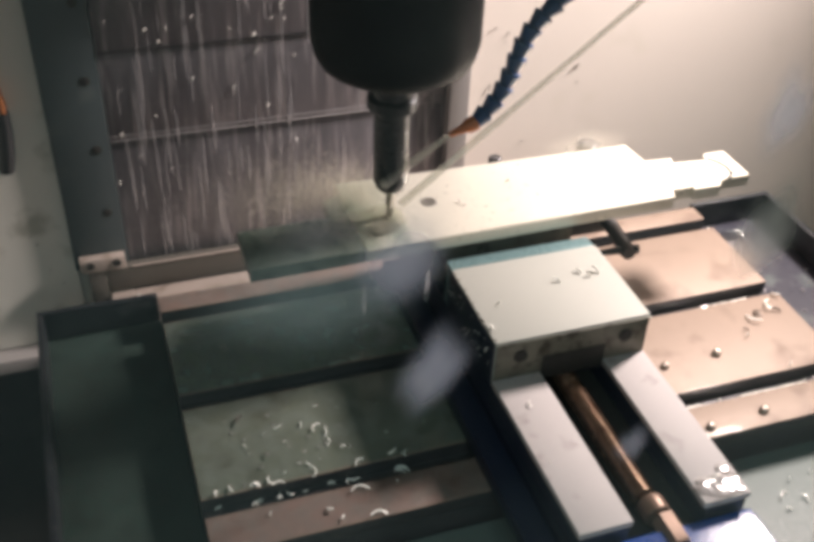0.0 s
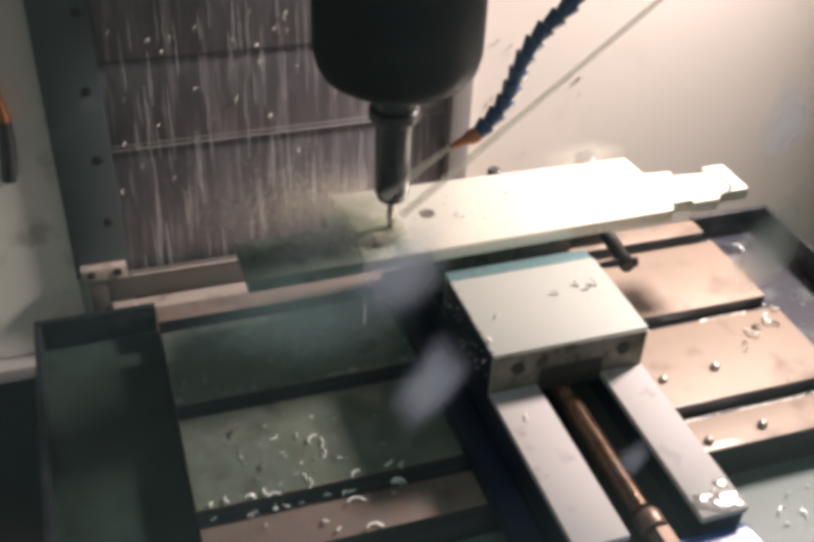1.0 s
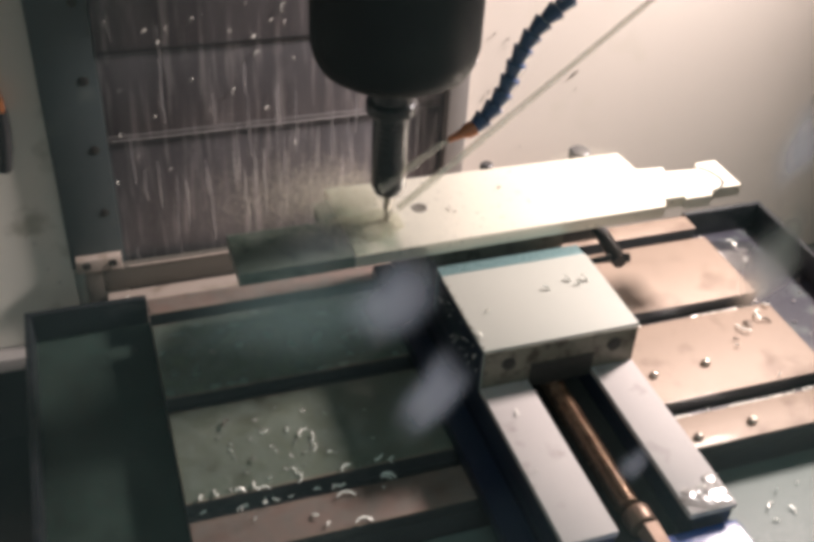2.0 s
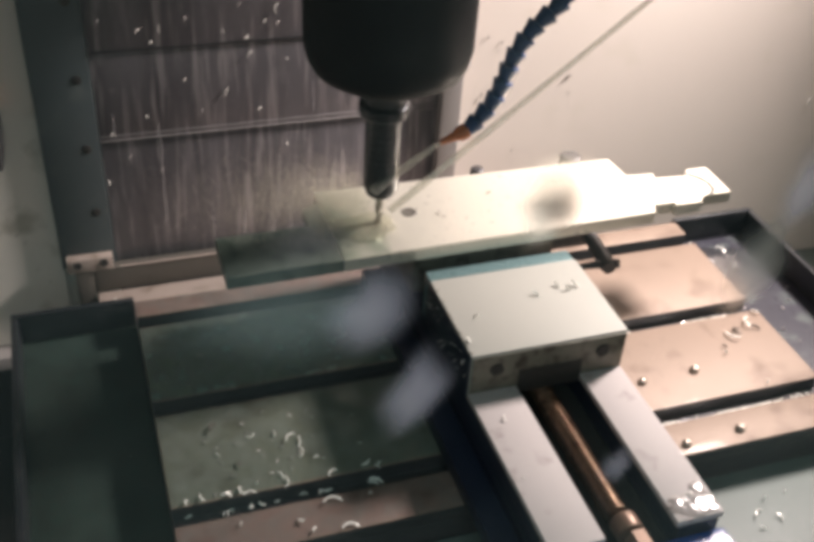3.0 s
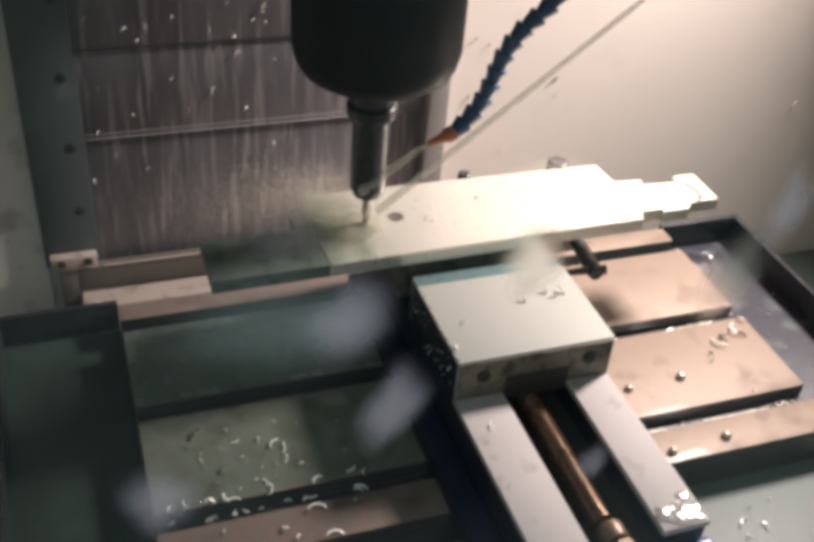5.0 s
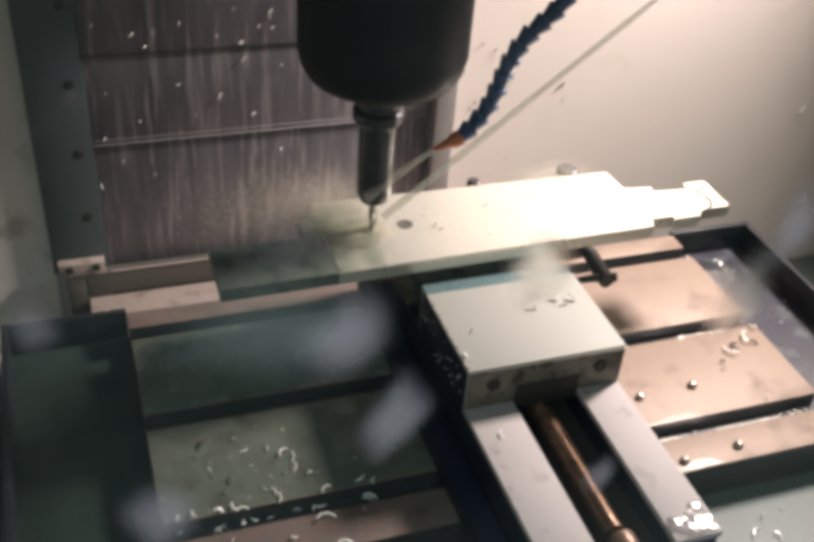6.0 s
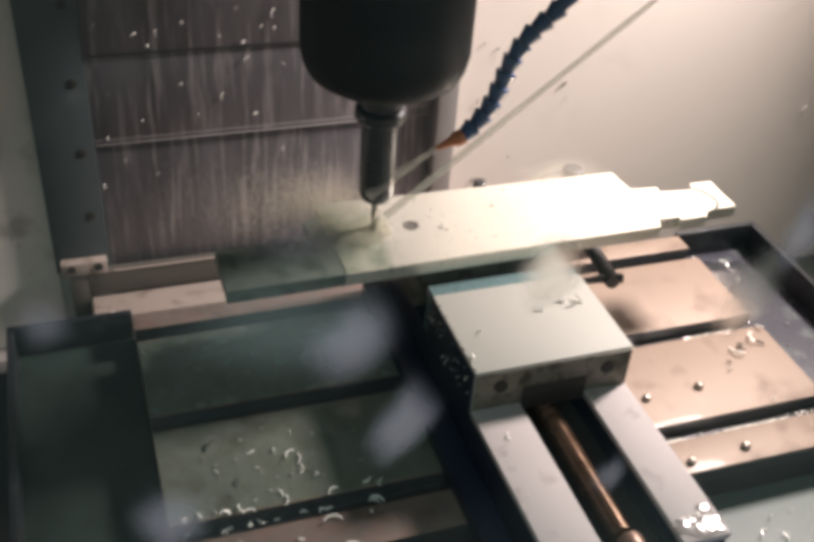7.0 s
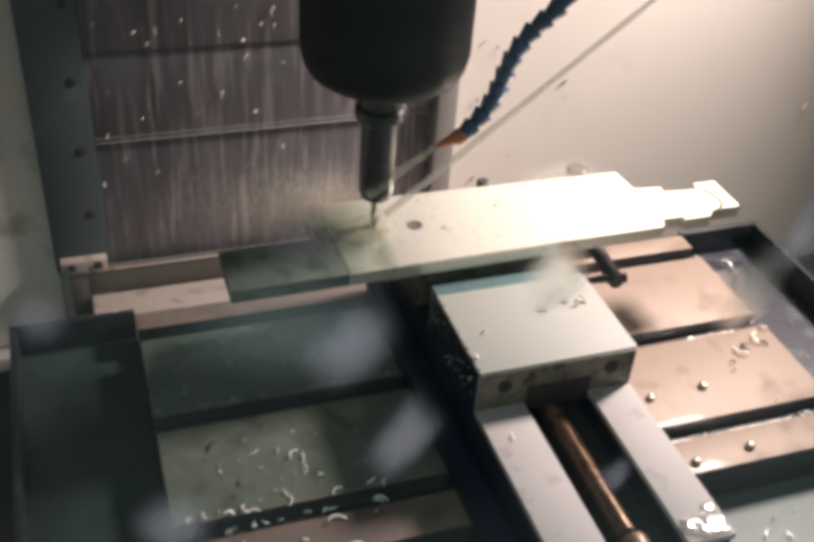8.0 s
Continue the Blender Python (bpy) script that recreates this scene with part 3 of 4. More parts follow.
def puddles():
    coolant_film(TX0 + 0.0008, -0.001, 0.0742, 0.1708, 0.0002, 1.0)
    coolant_film(TX0 + 0.0008, -0.001, -0.0438, 0.0538, 0.0002, 2.0, 0.02, THIN_FILM)
    coolant_film(TX0 + 0.0008, -0.01, -0.0978, -0.0642, 0.0002, 3.0, 0.02, FRONT_FILM)
    # shade of the spindle head, put into a darker film on the plate
    coolant_film(-0.0655, -0.012, 0.0785, 0.1828, 0.1168, 6.0, 0.02, SHADE_FILM, 0.85)
    coolant_film(TX0 + 0.0008, 0.06, 0.1902, 0.2118, 0.0002, 5.0, 0.02, FRONT_FILM)
    swarf_glint_strip(0.142, 0.235, 0.0553, 0.0605, -0.0137, -0.0005, CHIP, 1.0, "pale swarf and painted wet glints in a T-slot")
    swarf_glint_strip(0.142, 0.215, -0.0627, -0.0555, -0.0137, -0.0035, CHIP, 2.0, "pale swarf and painted wet glints in a T-slot")
    # thin pale strips that put the slots' long wet glints into colour
    swarf_glint_strip(0.245, 0.345, 0.0553, 0.0592, -0.0137, -0.0005, CHIP, 4.0, "pale swarf and painted wet glints in a T-slot")
    swarf_glint_strip(0.205, 0.33, -0.0627, -0.0590, -0.0137, -0.0005, CHIP, 5.0, "pale swarf and painted wet glints in a T-slot")
    MOVERS.append(puddle((0.118, -0.186), 0.021, 0.0105, 1.5, 0.0574))
    MOVERS.append(puddle((0.1300, -0.172), 0.005, 0.005, 2.5, 0.0574))
    MOVERS.append(puddle((0.127, -0.216), 0.009, 0.006, 3.5, 0.043))
    MOVERS.append(puddle((0.205, 0.064), 0.03, 0.0045, 4.5, -0.0137))
    MOVERS.append(puddle((0.26, 0.063), 0.028, 0.004, 5.5, -0.0137))
    MOVERS.append(puddle((0.225, -0.054), 0.03, 0.004, 6.5, -0.0137))
    MOVERS.append(puddle((0.40, 0.17), 0.03, 0.03, 7.5, -0.0305))


def vise_stop():
    s = thing("vise_stop", (0.17, 0.14, 0.05), "dark steel stop rod clamped beside the vise", "stop")
    part("rod", tube([(0.206, 0.165, 0.05), (0.204, 0.14, 0.05), (0.1995, 0.1, 0.05), (0.1985, 0.093, 0.05)], [0.0072, 0.0072, 0.0078, 0.0065], 14), IRON, s)
    part("cross_pin", tube([(0.172, 0.1045, 0.048), (0.19, 0.102, 0.05), (0.211, 0.0985, 0.05)], [0.003, 0.0042, 0.005], 10), IRON, s)
    part("clamp_post", lathe([(0.0, 0.114), (0.0085, 0.114), (0.0105, 0.1125), (0.011, 0.0625), (0.0, 0.0625)], (0.197, 0.1975, 0), "z", 20), IRON, s, "dark clamp post")
    part("bracket", box(0.1395, 0.214, 0.150, 0.208, 0.036, 0.062, 0.003), IRON, s, "dark clamp bracket")
    MOVERS.append(s)


# ---- spindle, tool and coolant ----
SX, SY = -0.0205, 0.126


def spindle():
    s = thing("spindle_head", (SX, SY, 0.26), "black spindle housing, wet and rounded at its lower rim", "spindle")
    part("housing", lathe([(0.0, 0.2540), (0.036, 0.2550), (0.0505, 0.2590), (0.0585, 0.2640), (0.0632, 0.2720), (0.0660, 0.2840), (0.0665, 0.46), (0.0, 0.46)], (SX, SY, 0), "z", 72), BLACK, s)
    # Unseen head mass, sized to shade the left side
    part("head_casting", box(-0.17, 0.13, 0.02, 0.46, 0.462, 1.1, 0.01), BLACK, s, "unseen dark head casting")
    # Two unseen blocks added to keep the lamp off left wall and table
    part("head_slide", box(-0.17, 0.13, 0.34, 0.46, 0.352, 0.461, 0.008), BLACK, s, "unseen block added to shade the upper left wall")
    part("side_housing", box(0.1305, 0.268, 0.02, 0.27, 0.466, 0.56, 0.006), BLACK, s, "unseen block added to shade the left table")
    part("nose_ring", lathe([(0.0, 0.2475), (0.024, 0.2475), (0.0255, 0.249), (0.0255, 0.2575), (0.0, 0.2575)], (SX, SY, 0), "z", 48), TOOL, s, "dark steel nose ring")
    part("rim_nick", lathe([(0.0001, 0.0), (0.0022, 0.0003), (0.0026, 0.0012), (0.0015, 0.002)], (SX + 0.0530, SY - 0.0345, 0.2750), "z", 12), CHROME, s, "bright wet droplet")


def tool():
    t = thing("tool_holder", (SX - 0.001, SY, 0.1166), "dark spinning collet holder with a slim end mill", "tool holder")
    cx, cy = SX - 0.001, SY
    bm = lathe([(0.0, 0.2222), (0.0195, 0.2222), (0.0205, 0.2235), (0.0205, 0.2312), (0.019, 0.233), (0.017, 0.2338), (0.017, 0.247), (0.0, 0.247)], (cx, cy, 0), "z", 40)
    part("collar", bm, TOOL, t, "dark wet collar")
    part("body", lathe([(0.0, 0.1520), (0.0130, 0.1522), (0.0148, 0.1540), (0.0148, 0.2216), (0.0, 0.2216)], (cx, cy, 0), "z", 40), TOOL, t)
    part("collet_nut", lathe([(0.0, 0.1450), (0.0095, 0.1450), (0.0128, 0.1475), (0.0128, 0.1518), (0.0, 0.1518)], (cx, cy, 0), "z", 8), TOOL, t)
    # end mill with helical flutes
    bm = bmesh.new()
    rings = []
    for i in range(17):
        z = 0.1168 + 0.0278 * i / 16
        rings.append([bm.verts.new((cx + (0.0038 - 0.0012 * (k % 2)) * math.cos(a), cy + (0.0038 - 0.0012 * (k % 2)) * math.sin(a), z))
                      for k in range(8) for a in [math.pi * k / 4 + (i * 0.16 if i < 11 else 1.76)]])
    for a, b in zip(rings, rings[1:]):
        for k in range(8):
            bm.faces.new((a[k], a[(k + 1) % 8], b[(k + 1) % 8], b[k]))
    bm.faces.new(rings[0][::-1])
    bm.faces.new(rings[-1])
    part("end_mill", bm, CARBIDE, t, "slim grey carbide end mill")
    return t


def coolant_hose():
    h = thing("coolant_hose", (0.131, 0.126, 0.304), "segmented blue plastic coolant hose with an orange nozzle", "coolant hose")
    way = [Vector((0.0520, 0.126, 0.1975)), Vector((0.0640, 0.126, 0.2095)), Vector((0.0740, 0.126, 0.2230)), Vector((0.0805, 0.126, 0.2405)),
           Vector((0.0855, 0.126, 0.2575)), Vector((0.0925, 0.126, 0.2740)), Vector((0.1045, 0.126, 0.2885)), Vector((0.1190, 0.126, 0.3005)),
           Vector((0.1310, 0.128, 0.3120)), Vector((0.1390, 0.132, 0.3270)), Vector((0.1430, 0.138, 0.3450)), Vector((0.1400, 0.142, 0.3700)), Vector((0.10, 0.142, 0.385)), Vector((0.046, 0.135, 0.388))]
    pitch, dense, left = 0.0134, [way[0]], 0.0134
    for a, b in zip(way, way[1:]):
        gone, full = 0.0, (b - a).length
        while full - gone >= left:
            gone += left
            dense.append(a.lerp(b, gone / full))
            left = pitch
        left -= full - gone
    for a, b in zip(dense, dense[1:]):
        d = b - a
        prof = [(-0.05, 0.0054), (0.06, 0.0058), (0.72, 0.0081), (0.84, 0.0087), (0.95, 0.0084), (1.0, 0.0056)]
        part("segment", tube([a + d * q for q, r in prof], [r for q, r in prof], 16), HOSE, h, smooth=28)
    tip, root = Vector((0.0295, 0.126, 0.1886)), way[0]
    part("nozzle", tube([root + (root - tip) * 0.05, root.lerp(tip, 0.25), root.lerp(tip, 0.45), tip], [0.0068, 0.0066, 0.0042, 0.0022], 16), ORANGE, h, "orange nozzle")


def jet(points, r0, r1, sag, label):
    n = 24
    pts, rad = [], []
    a, b = Vector(points[0]), Vector(points[1])
    for i in range(n + 1):
        s = i / n
        p = a.lerp(b, s)
        p.z -= sag * s * s
        pts.append(p)
        rad.append((r0 + (r1 - r0) * s) * (1 + 0.22 * noise.noise(Vector((s * 9, a.x * 40, 1)))))
    return solid("coolant_jet", tube(pts, rad, 10), JET, label, "water jet", origin=points[1], smooth=60)


# ---- chips ----
def curl_mesh(seed, mat):
    rnd = random.Random(seed)
    bm = bmesh.new()
    n, r, turn, w = 9, rnd.uniform(0.0018, 0.0042), rnd.uniform(0.7, 2.1), rnd.uniform(0.0008, 0.0014)
    rows = []
    for i in range(n):
        s = i / (n - 1)
        a = turn * s
        c = Vector((r * math.cos(a) - r * math.cos(turn / 2), r * math.sin(a) - r * math.sin(turn / 2), 0.0006 + 0.0012 * s * rnd.uniform(0.7, 1.2)))
        k = w * (0.35 + math.sin(math.pi * s) * 0.65)
        out = Vector((math.cos(a), math.sin(a), 0)) * 0.00025
        rows.append([bm.verts.new(c - out), bm.verts.new(c + out), bm.verts.new(c + out + Vector((0, 0, k))), bm.verts.new(c - out + Vector((0, 0, k)))])
    for a, b in zip(rows, rows[1:]):
        for k in range(4):
            bm.faces.new((a[k], a[(k + 1) % 4], b[(k + 1) % 4], b[k]))
    bm.faces.new(rows[0][::-1])
    bm.faces.new(rows[-1])
    bmesh.ops.recalc_face_normals(bm, faces=bm.faces)
    return mesh_from("chip", bm, mat)


def chip(mesh, place, turn, size, label, group, lean=0.0, upright=False, side=False):
    ob = new("metal_chip", mesh)
    ob.matrix_basis = Matrix.Translation(place) @ (pose(0, 0, 0, 90, 0, -90) if side else pose(0, 0, 0, 90) if upright else Matrix()) @ pose(0, 0, 0, lean, 0, turn)
    ob.scale = (size, size, size)
    return tagged(ob, label, "metal chip", group)


def chips():
    rnd = random.Random(4)
    bright = [curl_mesh(k, CHIP) for k in range(6)]
    dull = [curl_mesh(10 + k, DULL_CHIP) for k in range(4)]
    dark = [curl_mesh(20 + k, SPECK) for k in range(4)]
    lab = "bright curled aluminium chip on the wet table"
    table_chips = [(-0.2207, -0.043, 1.6), (-0.2093, -0.0413, 1.3), (-0.190, -0.0434, 1.9), (-0.1791, -0.043, 1.5), (-0.1414, -0.0429, 1.2), (-0.1074, -0.0417, 1.6),
                   (-0.0709, -0.0432, 1.0), (-0.141, 0.0104, 1.1), (-0.1315, 0.0049, 1.4), (-0.1227, -0.0033, 1.2), (-0.1232, -0.0149, 1.1), (-0.1145, -0.0229, 1.2),
                   (-0.1598, 0.0124, 0.9), (-0.1892, -0.0001, 0.8), (-0.1132, -0.0672, 1.8), (-0.083, -0.0701, 1.3), (-0.1411, -0.0826, 1.6), (-0.1335, -0.0922, 1.3),
                   (-0.1064, -0.0947, 1.6), (-0.1841, -0.0733, 1.3), (-0.1444, -0.0345, 1.0), (-0.1653, -0.0371, 1.2), (0.2838, 0.0042, 1.4), (0.3012, 0.0226, 1.5),
                   (0.327, 0.0399, 1.6), (0.3326, 0.0305, 1.2), (0.3127, 0.0315, 1.4), (0.288, 0.013, 1.2), (0.3095, 0.0275, 1.2), (0.345, 0.0500, 1.2), (0.2999, -0.0405, 1.0)]
    for x, y, s in table_chips:
        z = 0.0
        MOVERS.append(chip(rnd.choice(bright if x < 0 or rnd.random() < 0.6 else dark), (x, y, z), rnd.uniform(0, 360), s * (1.15 if x < 0 else 1.5), lab, "chips on the table"))
    for k in range(16):
        x, y = rnd.uniform(-0.225, -0.06), rnd.uniform(-0.050, -0.040)
        MOVERS.append(chip(rnd.choice(bright), (x, y, 0.0 if y > -0.045 else -0.0137), rnd.uniform(0, 360), rnd.uniform(1.3, 2.2), "bright curled aluminium chip in a T-slot", "chips in the slots"))
    for k in range(20):
        x, y = rnd.uniform(0.16, 0.345), rnd.choice((0.0600, 0.064, -0.052))
        MOVERS.append(chip(rnd.choice(bright), (x, y, -0.0137), rnd.uniform(0, 360), rnd.uniform(0.8, 1.5), "bright curled aluminium chip in a T-slot", "chips in the slots"))
    for k in range(34):
        x, y = rnd.gauss(-0.145, 0.035), rnd.gauss(-0.005, 0.02)
        if -0.225 < x < -0.02 and -0.04 < y < 0.05:
            MOVERS.append(chip(rnd.choice(dull), (x, y, 0.0), rnd.uniform(0, 360), rnd.uniform(0.5, 1.0), "small dull aluminium chip on the wet table", "small chips on the table"))
    for x, y in ((0.1087, 0.0289), (0.113, 0.0227), (0.1239, 0.0252), (0.0851, 0.0223), (0.0217, 0.0045), (0.0101, -0.02)):
        MOVERS.append(chip(rnd.choice(bright), (x, y, 0.0958), rnd.uniform(0, 360), 2.1 if x > 0.1 else 1.7, "bright curled aluminium chip on the vise jaw", "chips on the vise", 55))
    for x, y in ((0.0114, -0.1318), (0.0205, -0.0724), (0.128, -0.172), (0.134, -0.183), (0.121, -0.178)):
        MOVERS.append(chip(rnd.choice(bright), (x, y, 0.0574), rnd.uniform(0, 360), rnd.uniform(0.8, 1.3), "bright curled aluminium chip on the vise rail", "chips on the vise"))
    for x, y in ((0.0363, 0.1183), (0.0337, 0.1248), (0.0889, 0.1454)):
        MOVERS.append(chip(rnd.choice(dull), (x, y, 0.1166), rnd.uniform(0, 360), rnd.uniform(0.9, 1.3), "dull aluminium chip on the workpiece", "chips on the workpiece"))
    for x, y in ((-0.2485, 0.2165), (0.375, 0.205), (0.405, 0.19), (0.40, 0.155), (0.425, 0.09), (0.39, 0.05), (0.43, 0.02), (0.41, 0.0), (0.385, 0.12), (0.42, 0.135), (0.437, 0.11), (0.37, 0.09), (0.41, 0.08), (0.395, 0.03), (0.375, -0.01), (0.42, -0.03), (0.365, 0.175)):
        z = 0.001 if y > 0.21 else -0.0305
        MOVERS.append(chip(rnd.choice(bright if y > 0.15 else dull), (x, y, z), rnd.uniform(0, 360), 1.6 if y > 0.15 else 1.1, "bright curled aluminium chip in the trough", "chips in the trough"))
    for k in range(16):
        y = -0.036 + 0.006 * k + rnd.uniform(-0.002, 0.002)
        MOVERS.append(chip(rnd.choice(dark), (0.0038, min(y, 0.057), 0.0958), rnd.uniform(0, 360), rnd.uniform(0.5, 0.9), "small dark wet chip at the jaw's edge", "chips on the vise"))
    for k in range(24):
        y, z = -0.034 + 0.0038 * k, rnd.uniform(0.064, 0.091)
        MOVERS.append(chip(rnd.choice(dull), (VX0 - 0.0012, y, z), rnd.uniform(50, 130), rnd.uniform(0.6, 1.5), "dull wet chip stuck to the jaw's dark side", "chips on the vise", side=True))
    for x, y in ((-0.1442, 0.1055), (-0.0601, 0.1096), (-0.185, 0.12), (-0.20, 0.085), (-0.12, 0.088), (-0.09, 0.13), (-0.19, 0.03), (-0.08, 0.02), (-0.175, -0.015)):
        MOVERS.append(chip(rnd.choice(dark), (x, y, 0.0), rnd.uniform(0, 360), rnd.uniform(1.2, 2.0), "dark oily chip on the wet table", "dark chips on the table"))
    for x, y in ((0.2464, -0.1541), (0.226, -0.1593), (0.2446, -0.1328), (0.2292, -0.1441), (0.2669, -0.1303)):
        MOVERS.append(chip(rnd.choice(bright), (x, y, -0.0365), rnd.uniform(0, 360), rnd.uniform(1.2, 2.0), "bright curled aluminium chip in the pale front trough", "chips in the trough"))
    # round beads of swarf that stand on the table
    for x, y, r in ((0.2425, -0.0088, 0.0042), (0.1878, -0.0109, 0.0038), (0.187, -0.0886, 0.004), (0.2419, -0.0845, 0.0042)):
        bm = lathe([(0.0, 0.0), (r, 0.0), (r * 1.05, r * 0.5), (r * 0.8, r * 1.0), (r * 0.35, r * 1.25), (0.0, r * 1.25)], (x, y, 0), "z", 18)
        MOVERS.append(solid("screw_plug", bm, PLUG, "small wet steel plug standing on the table", "plug", origin=(x, y, 0), group="plugs"))
    # chips that stick to the way cover and to the wall
    wall = [(-0.2253, 0.169), (-0.1861, 0.158), (-0.1631, 0.1575), (-0.1354, 0.1659), (-0.0698, 0.1414), (-0.0677, 0.1198), (-0.0769, 0.1793), (-0.095, 0.1494),
            (-0.0493, 0.1579), (-0.035, 0.1539), (-0.0239, 0.1098), (-0.1844, 0.0549), (-0.2185, 0.0901), (-0.0956, 0.0768), (-0.2245, 0.0365), (-0.174, -0.0171),
            (-0.2344, -0.0266), (-0.0251, -0.0004), (-0.208, 0.0045), (-0.058, 0.0514), (-0.1725, 0.1435), (-0.123, 0.0549), (-0.1404, 0.0951), (-0.0376, 0.172)]
    for i, (x, z) in enumerate(wall):
        y = 0.4738 if z > 0.136 else 0.4758 if z > 0.03 else 0.478
        chip(rnd.choice(bright if i % 3 else dull), (x, y, z), rnd.uniform(50, 130), 2.6 if i == 4 else rnd.uniform(1.2, 1.9), "bright curled chip stuck to the way cover", "chips on the way cover", upright=True)
    for x, z in ((0.2235, 0.1134), (0.2415, 0.1053), (0.2395, 0.0933), (0.3399, 0.0515), (0.3441, 0.027), (0.2221, 0.0354), (0.2756, -0.0492), (0.2274, -0.0787), (0.2431, 0.0355)):
        chip(rnd.choice(dark), (x, 0.482, z), rnd.uniform(50, 130), rnd.uniform(0.9, 1.6), "dark wet chip stuck to the beige wall", "chips on the wall", upright=True)
    chip(bright[2], (0.7302, 0.482, -0.0249), 100, 2.4, "bright wet chip stuck to the beige wall", "chips on the wall", upright=True)
    for x, z in ((-0.3184, -0.1622), (-0.3386, -0.1011), (-0.3452, -0.0889), (-0.3301, -0.1405)):
        chip(rnd.choice(dark), (x, 0.486, z), rnd.uniform(50, 130), rnd.uniform(0.7, 1.1), "small dark speck stuck to the grey wall", "chips on the wall", upright=True)


# ---- falling coolant ----
RUNS = []


def coolant_runs():
    rnd = random.Random(9)
    for k in range(170):
        n, w, long = 9, rnd.uniform(0.0005, 0.0021), rnd.uniform(0.03, 0.1)
        bm = bmesh.new()
        rows = []
        for i in range(n):
            q = i / (n - 1)
            half = w * (0.35 + 0.65 * math.sin(math.pi * min(1, q * 1.02) ** 1.3)) * (1 + 0.6 * noise.noise(Vector((q * 7, k * 1.7, 0))))
            x = 0.0016 * noise.noise(Vector((q * 2.5, k * 3.1, 4)))
            rows.append([bm.verts.new((x - half, 0, -long * q)), bm.verts.new((x, -0.0006, -long * q)), bm.verts.new((x + half, 0, -long * q)), bm.verts.new((x, 0.0002, -long * q))])
        for a, b in zip(rows, rows[1:]):
            for c in range(4):
                bm.faces.new((a[c], a[(c + 1) % 4], b[(c + 1) % 4], b[c]))
        bm.faces.new(rows[0][::-1])
        bm.faces.new(rows[-1])
        bmesh.ops.recalc_face_normals(bm, faces=bm.faces)
        ob = new("coolant_run", mesh_from("coolant_run", bm, RUN, smooth=80))
        x, z, speed = rnd.uniform(-0.225, 0.155), rnd.uniform(-0.12, 0.42), rnd.uniform(0.1, 0.22)
        tagged(ob, "thin whitish run of coolant falling down the way cover", "water run", "runs on the way cover")
        ob.matrix_basis = pose(x, 0.4731, z)
        RUNS.append((ob, x, z, speed))


DRIPS = []


def drips():
    for x, y, start in ((-0.006, 0.0655, 0.0), (-0.004, 0.067, 0.12), (-0.008, 0.064, 0.3), (-0.005, 0.0665, 0.42), (-0.007, 0.065, 0.62), (-0.062, 0.064, 1.4)):
        bm = lathe([(0.0, 0.0), (0.0009, 0.003), (0.0012, 0.008), (0.0008, 0.018), (0.0004, 0.030), (0.0, 0.036)], (0, 0, 0), "z", 8)
        ob = new("coolant_drip", mesh_from("coolant_drip", bm, RUN, smooth=80))
        tagged(ob, "thin bright string of coolant dripping off the workpiece", "water drip", "drips")
        ob.matrix_basis = pose(x, y, 0.064)
        DRIPS.append((ob, x, y, start))


# ---- spray thrown up round the cutter ----
SPRAYS = []


def spray(seed, wide=1.0):
    """Hundreds of fine drops in the air, thickest at the cutter and along the plate's rear edge."""
    rnd = random.Random(seed)
    verts, faces = [], []
    for k in range(9000):
        far = abs(rnd.gauss(0, 1))
        x = -0.012 + rnd.gauss(0, 0.012) - 0.048 * wide * far
        y = 0.014 + rnd.gauss(0, 0.024)
        z = 0.004 + abs(rnd.gauss(0, (0.010 + 0.006 * far) * wide))
        r = rnd.uniform(0.00015, 0.00034)
        b = len(verts)
        verts += [(x + r, y, z), (x - r, y, z), (x, y + r, z), (x, y - r, z), (x, y, z + 1.4 * r), (x, y, z - r)]
        faces += [(b + i, b + j, b + k2) for i, j, k2 in ((0, 2, 4), (2, 1, 4), (1, 3, 4), (3, 0, 4), (2, 0, 5), (1, 2, 5), (3, 1, 5), (0, 3, 5))]
    me = bpy.data.meshes.new("coolant_spray")
    me.from_pydata(verts, [], faces)
    me.materials.append(SPRAY)
    for poly in me.polygons:
        poly.use_smooth = True
    ob = new("coolant_spray", me)
    ob.location = (SX, SY, 0.1166)
    tagged(ob, "fine mist of coolant drops flung from the spinning cutter", "spray", "spray round the cutter", kind="stuff")
    SPRAYS.append((ob, rnd))


# ---- water on the door's window ----
EYE0 = Vector((-0.2498, -0.5616, 0.605))
VIEW = pose(-0.2498, -0.5616, 0.605, 53.3805, -3.5959, -18.2699)
GLASS_Y = DOOR_Y + 0.0078


def on_pane(x, y):
    """Where the line of sight through (x, y), 0.16 m ahead, meets the door's glass; and how far that is."""
    ray = VIEW @ Vector((x, y, -0.16)) - EYE0
    k = (GLASS_Y - EYE0.y) / ray.y
    return EYE0 + ray * k, k


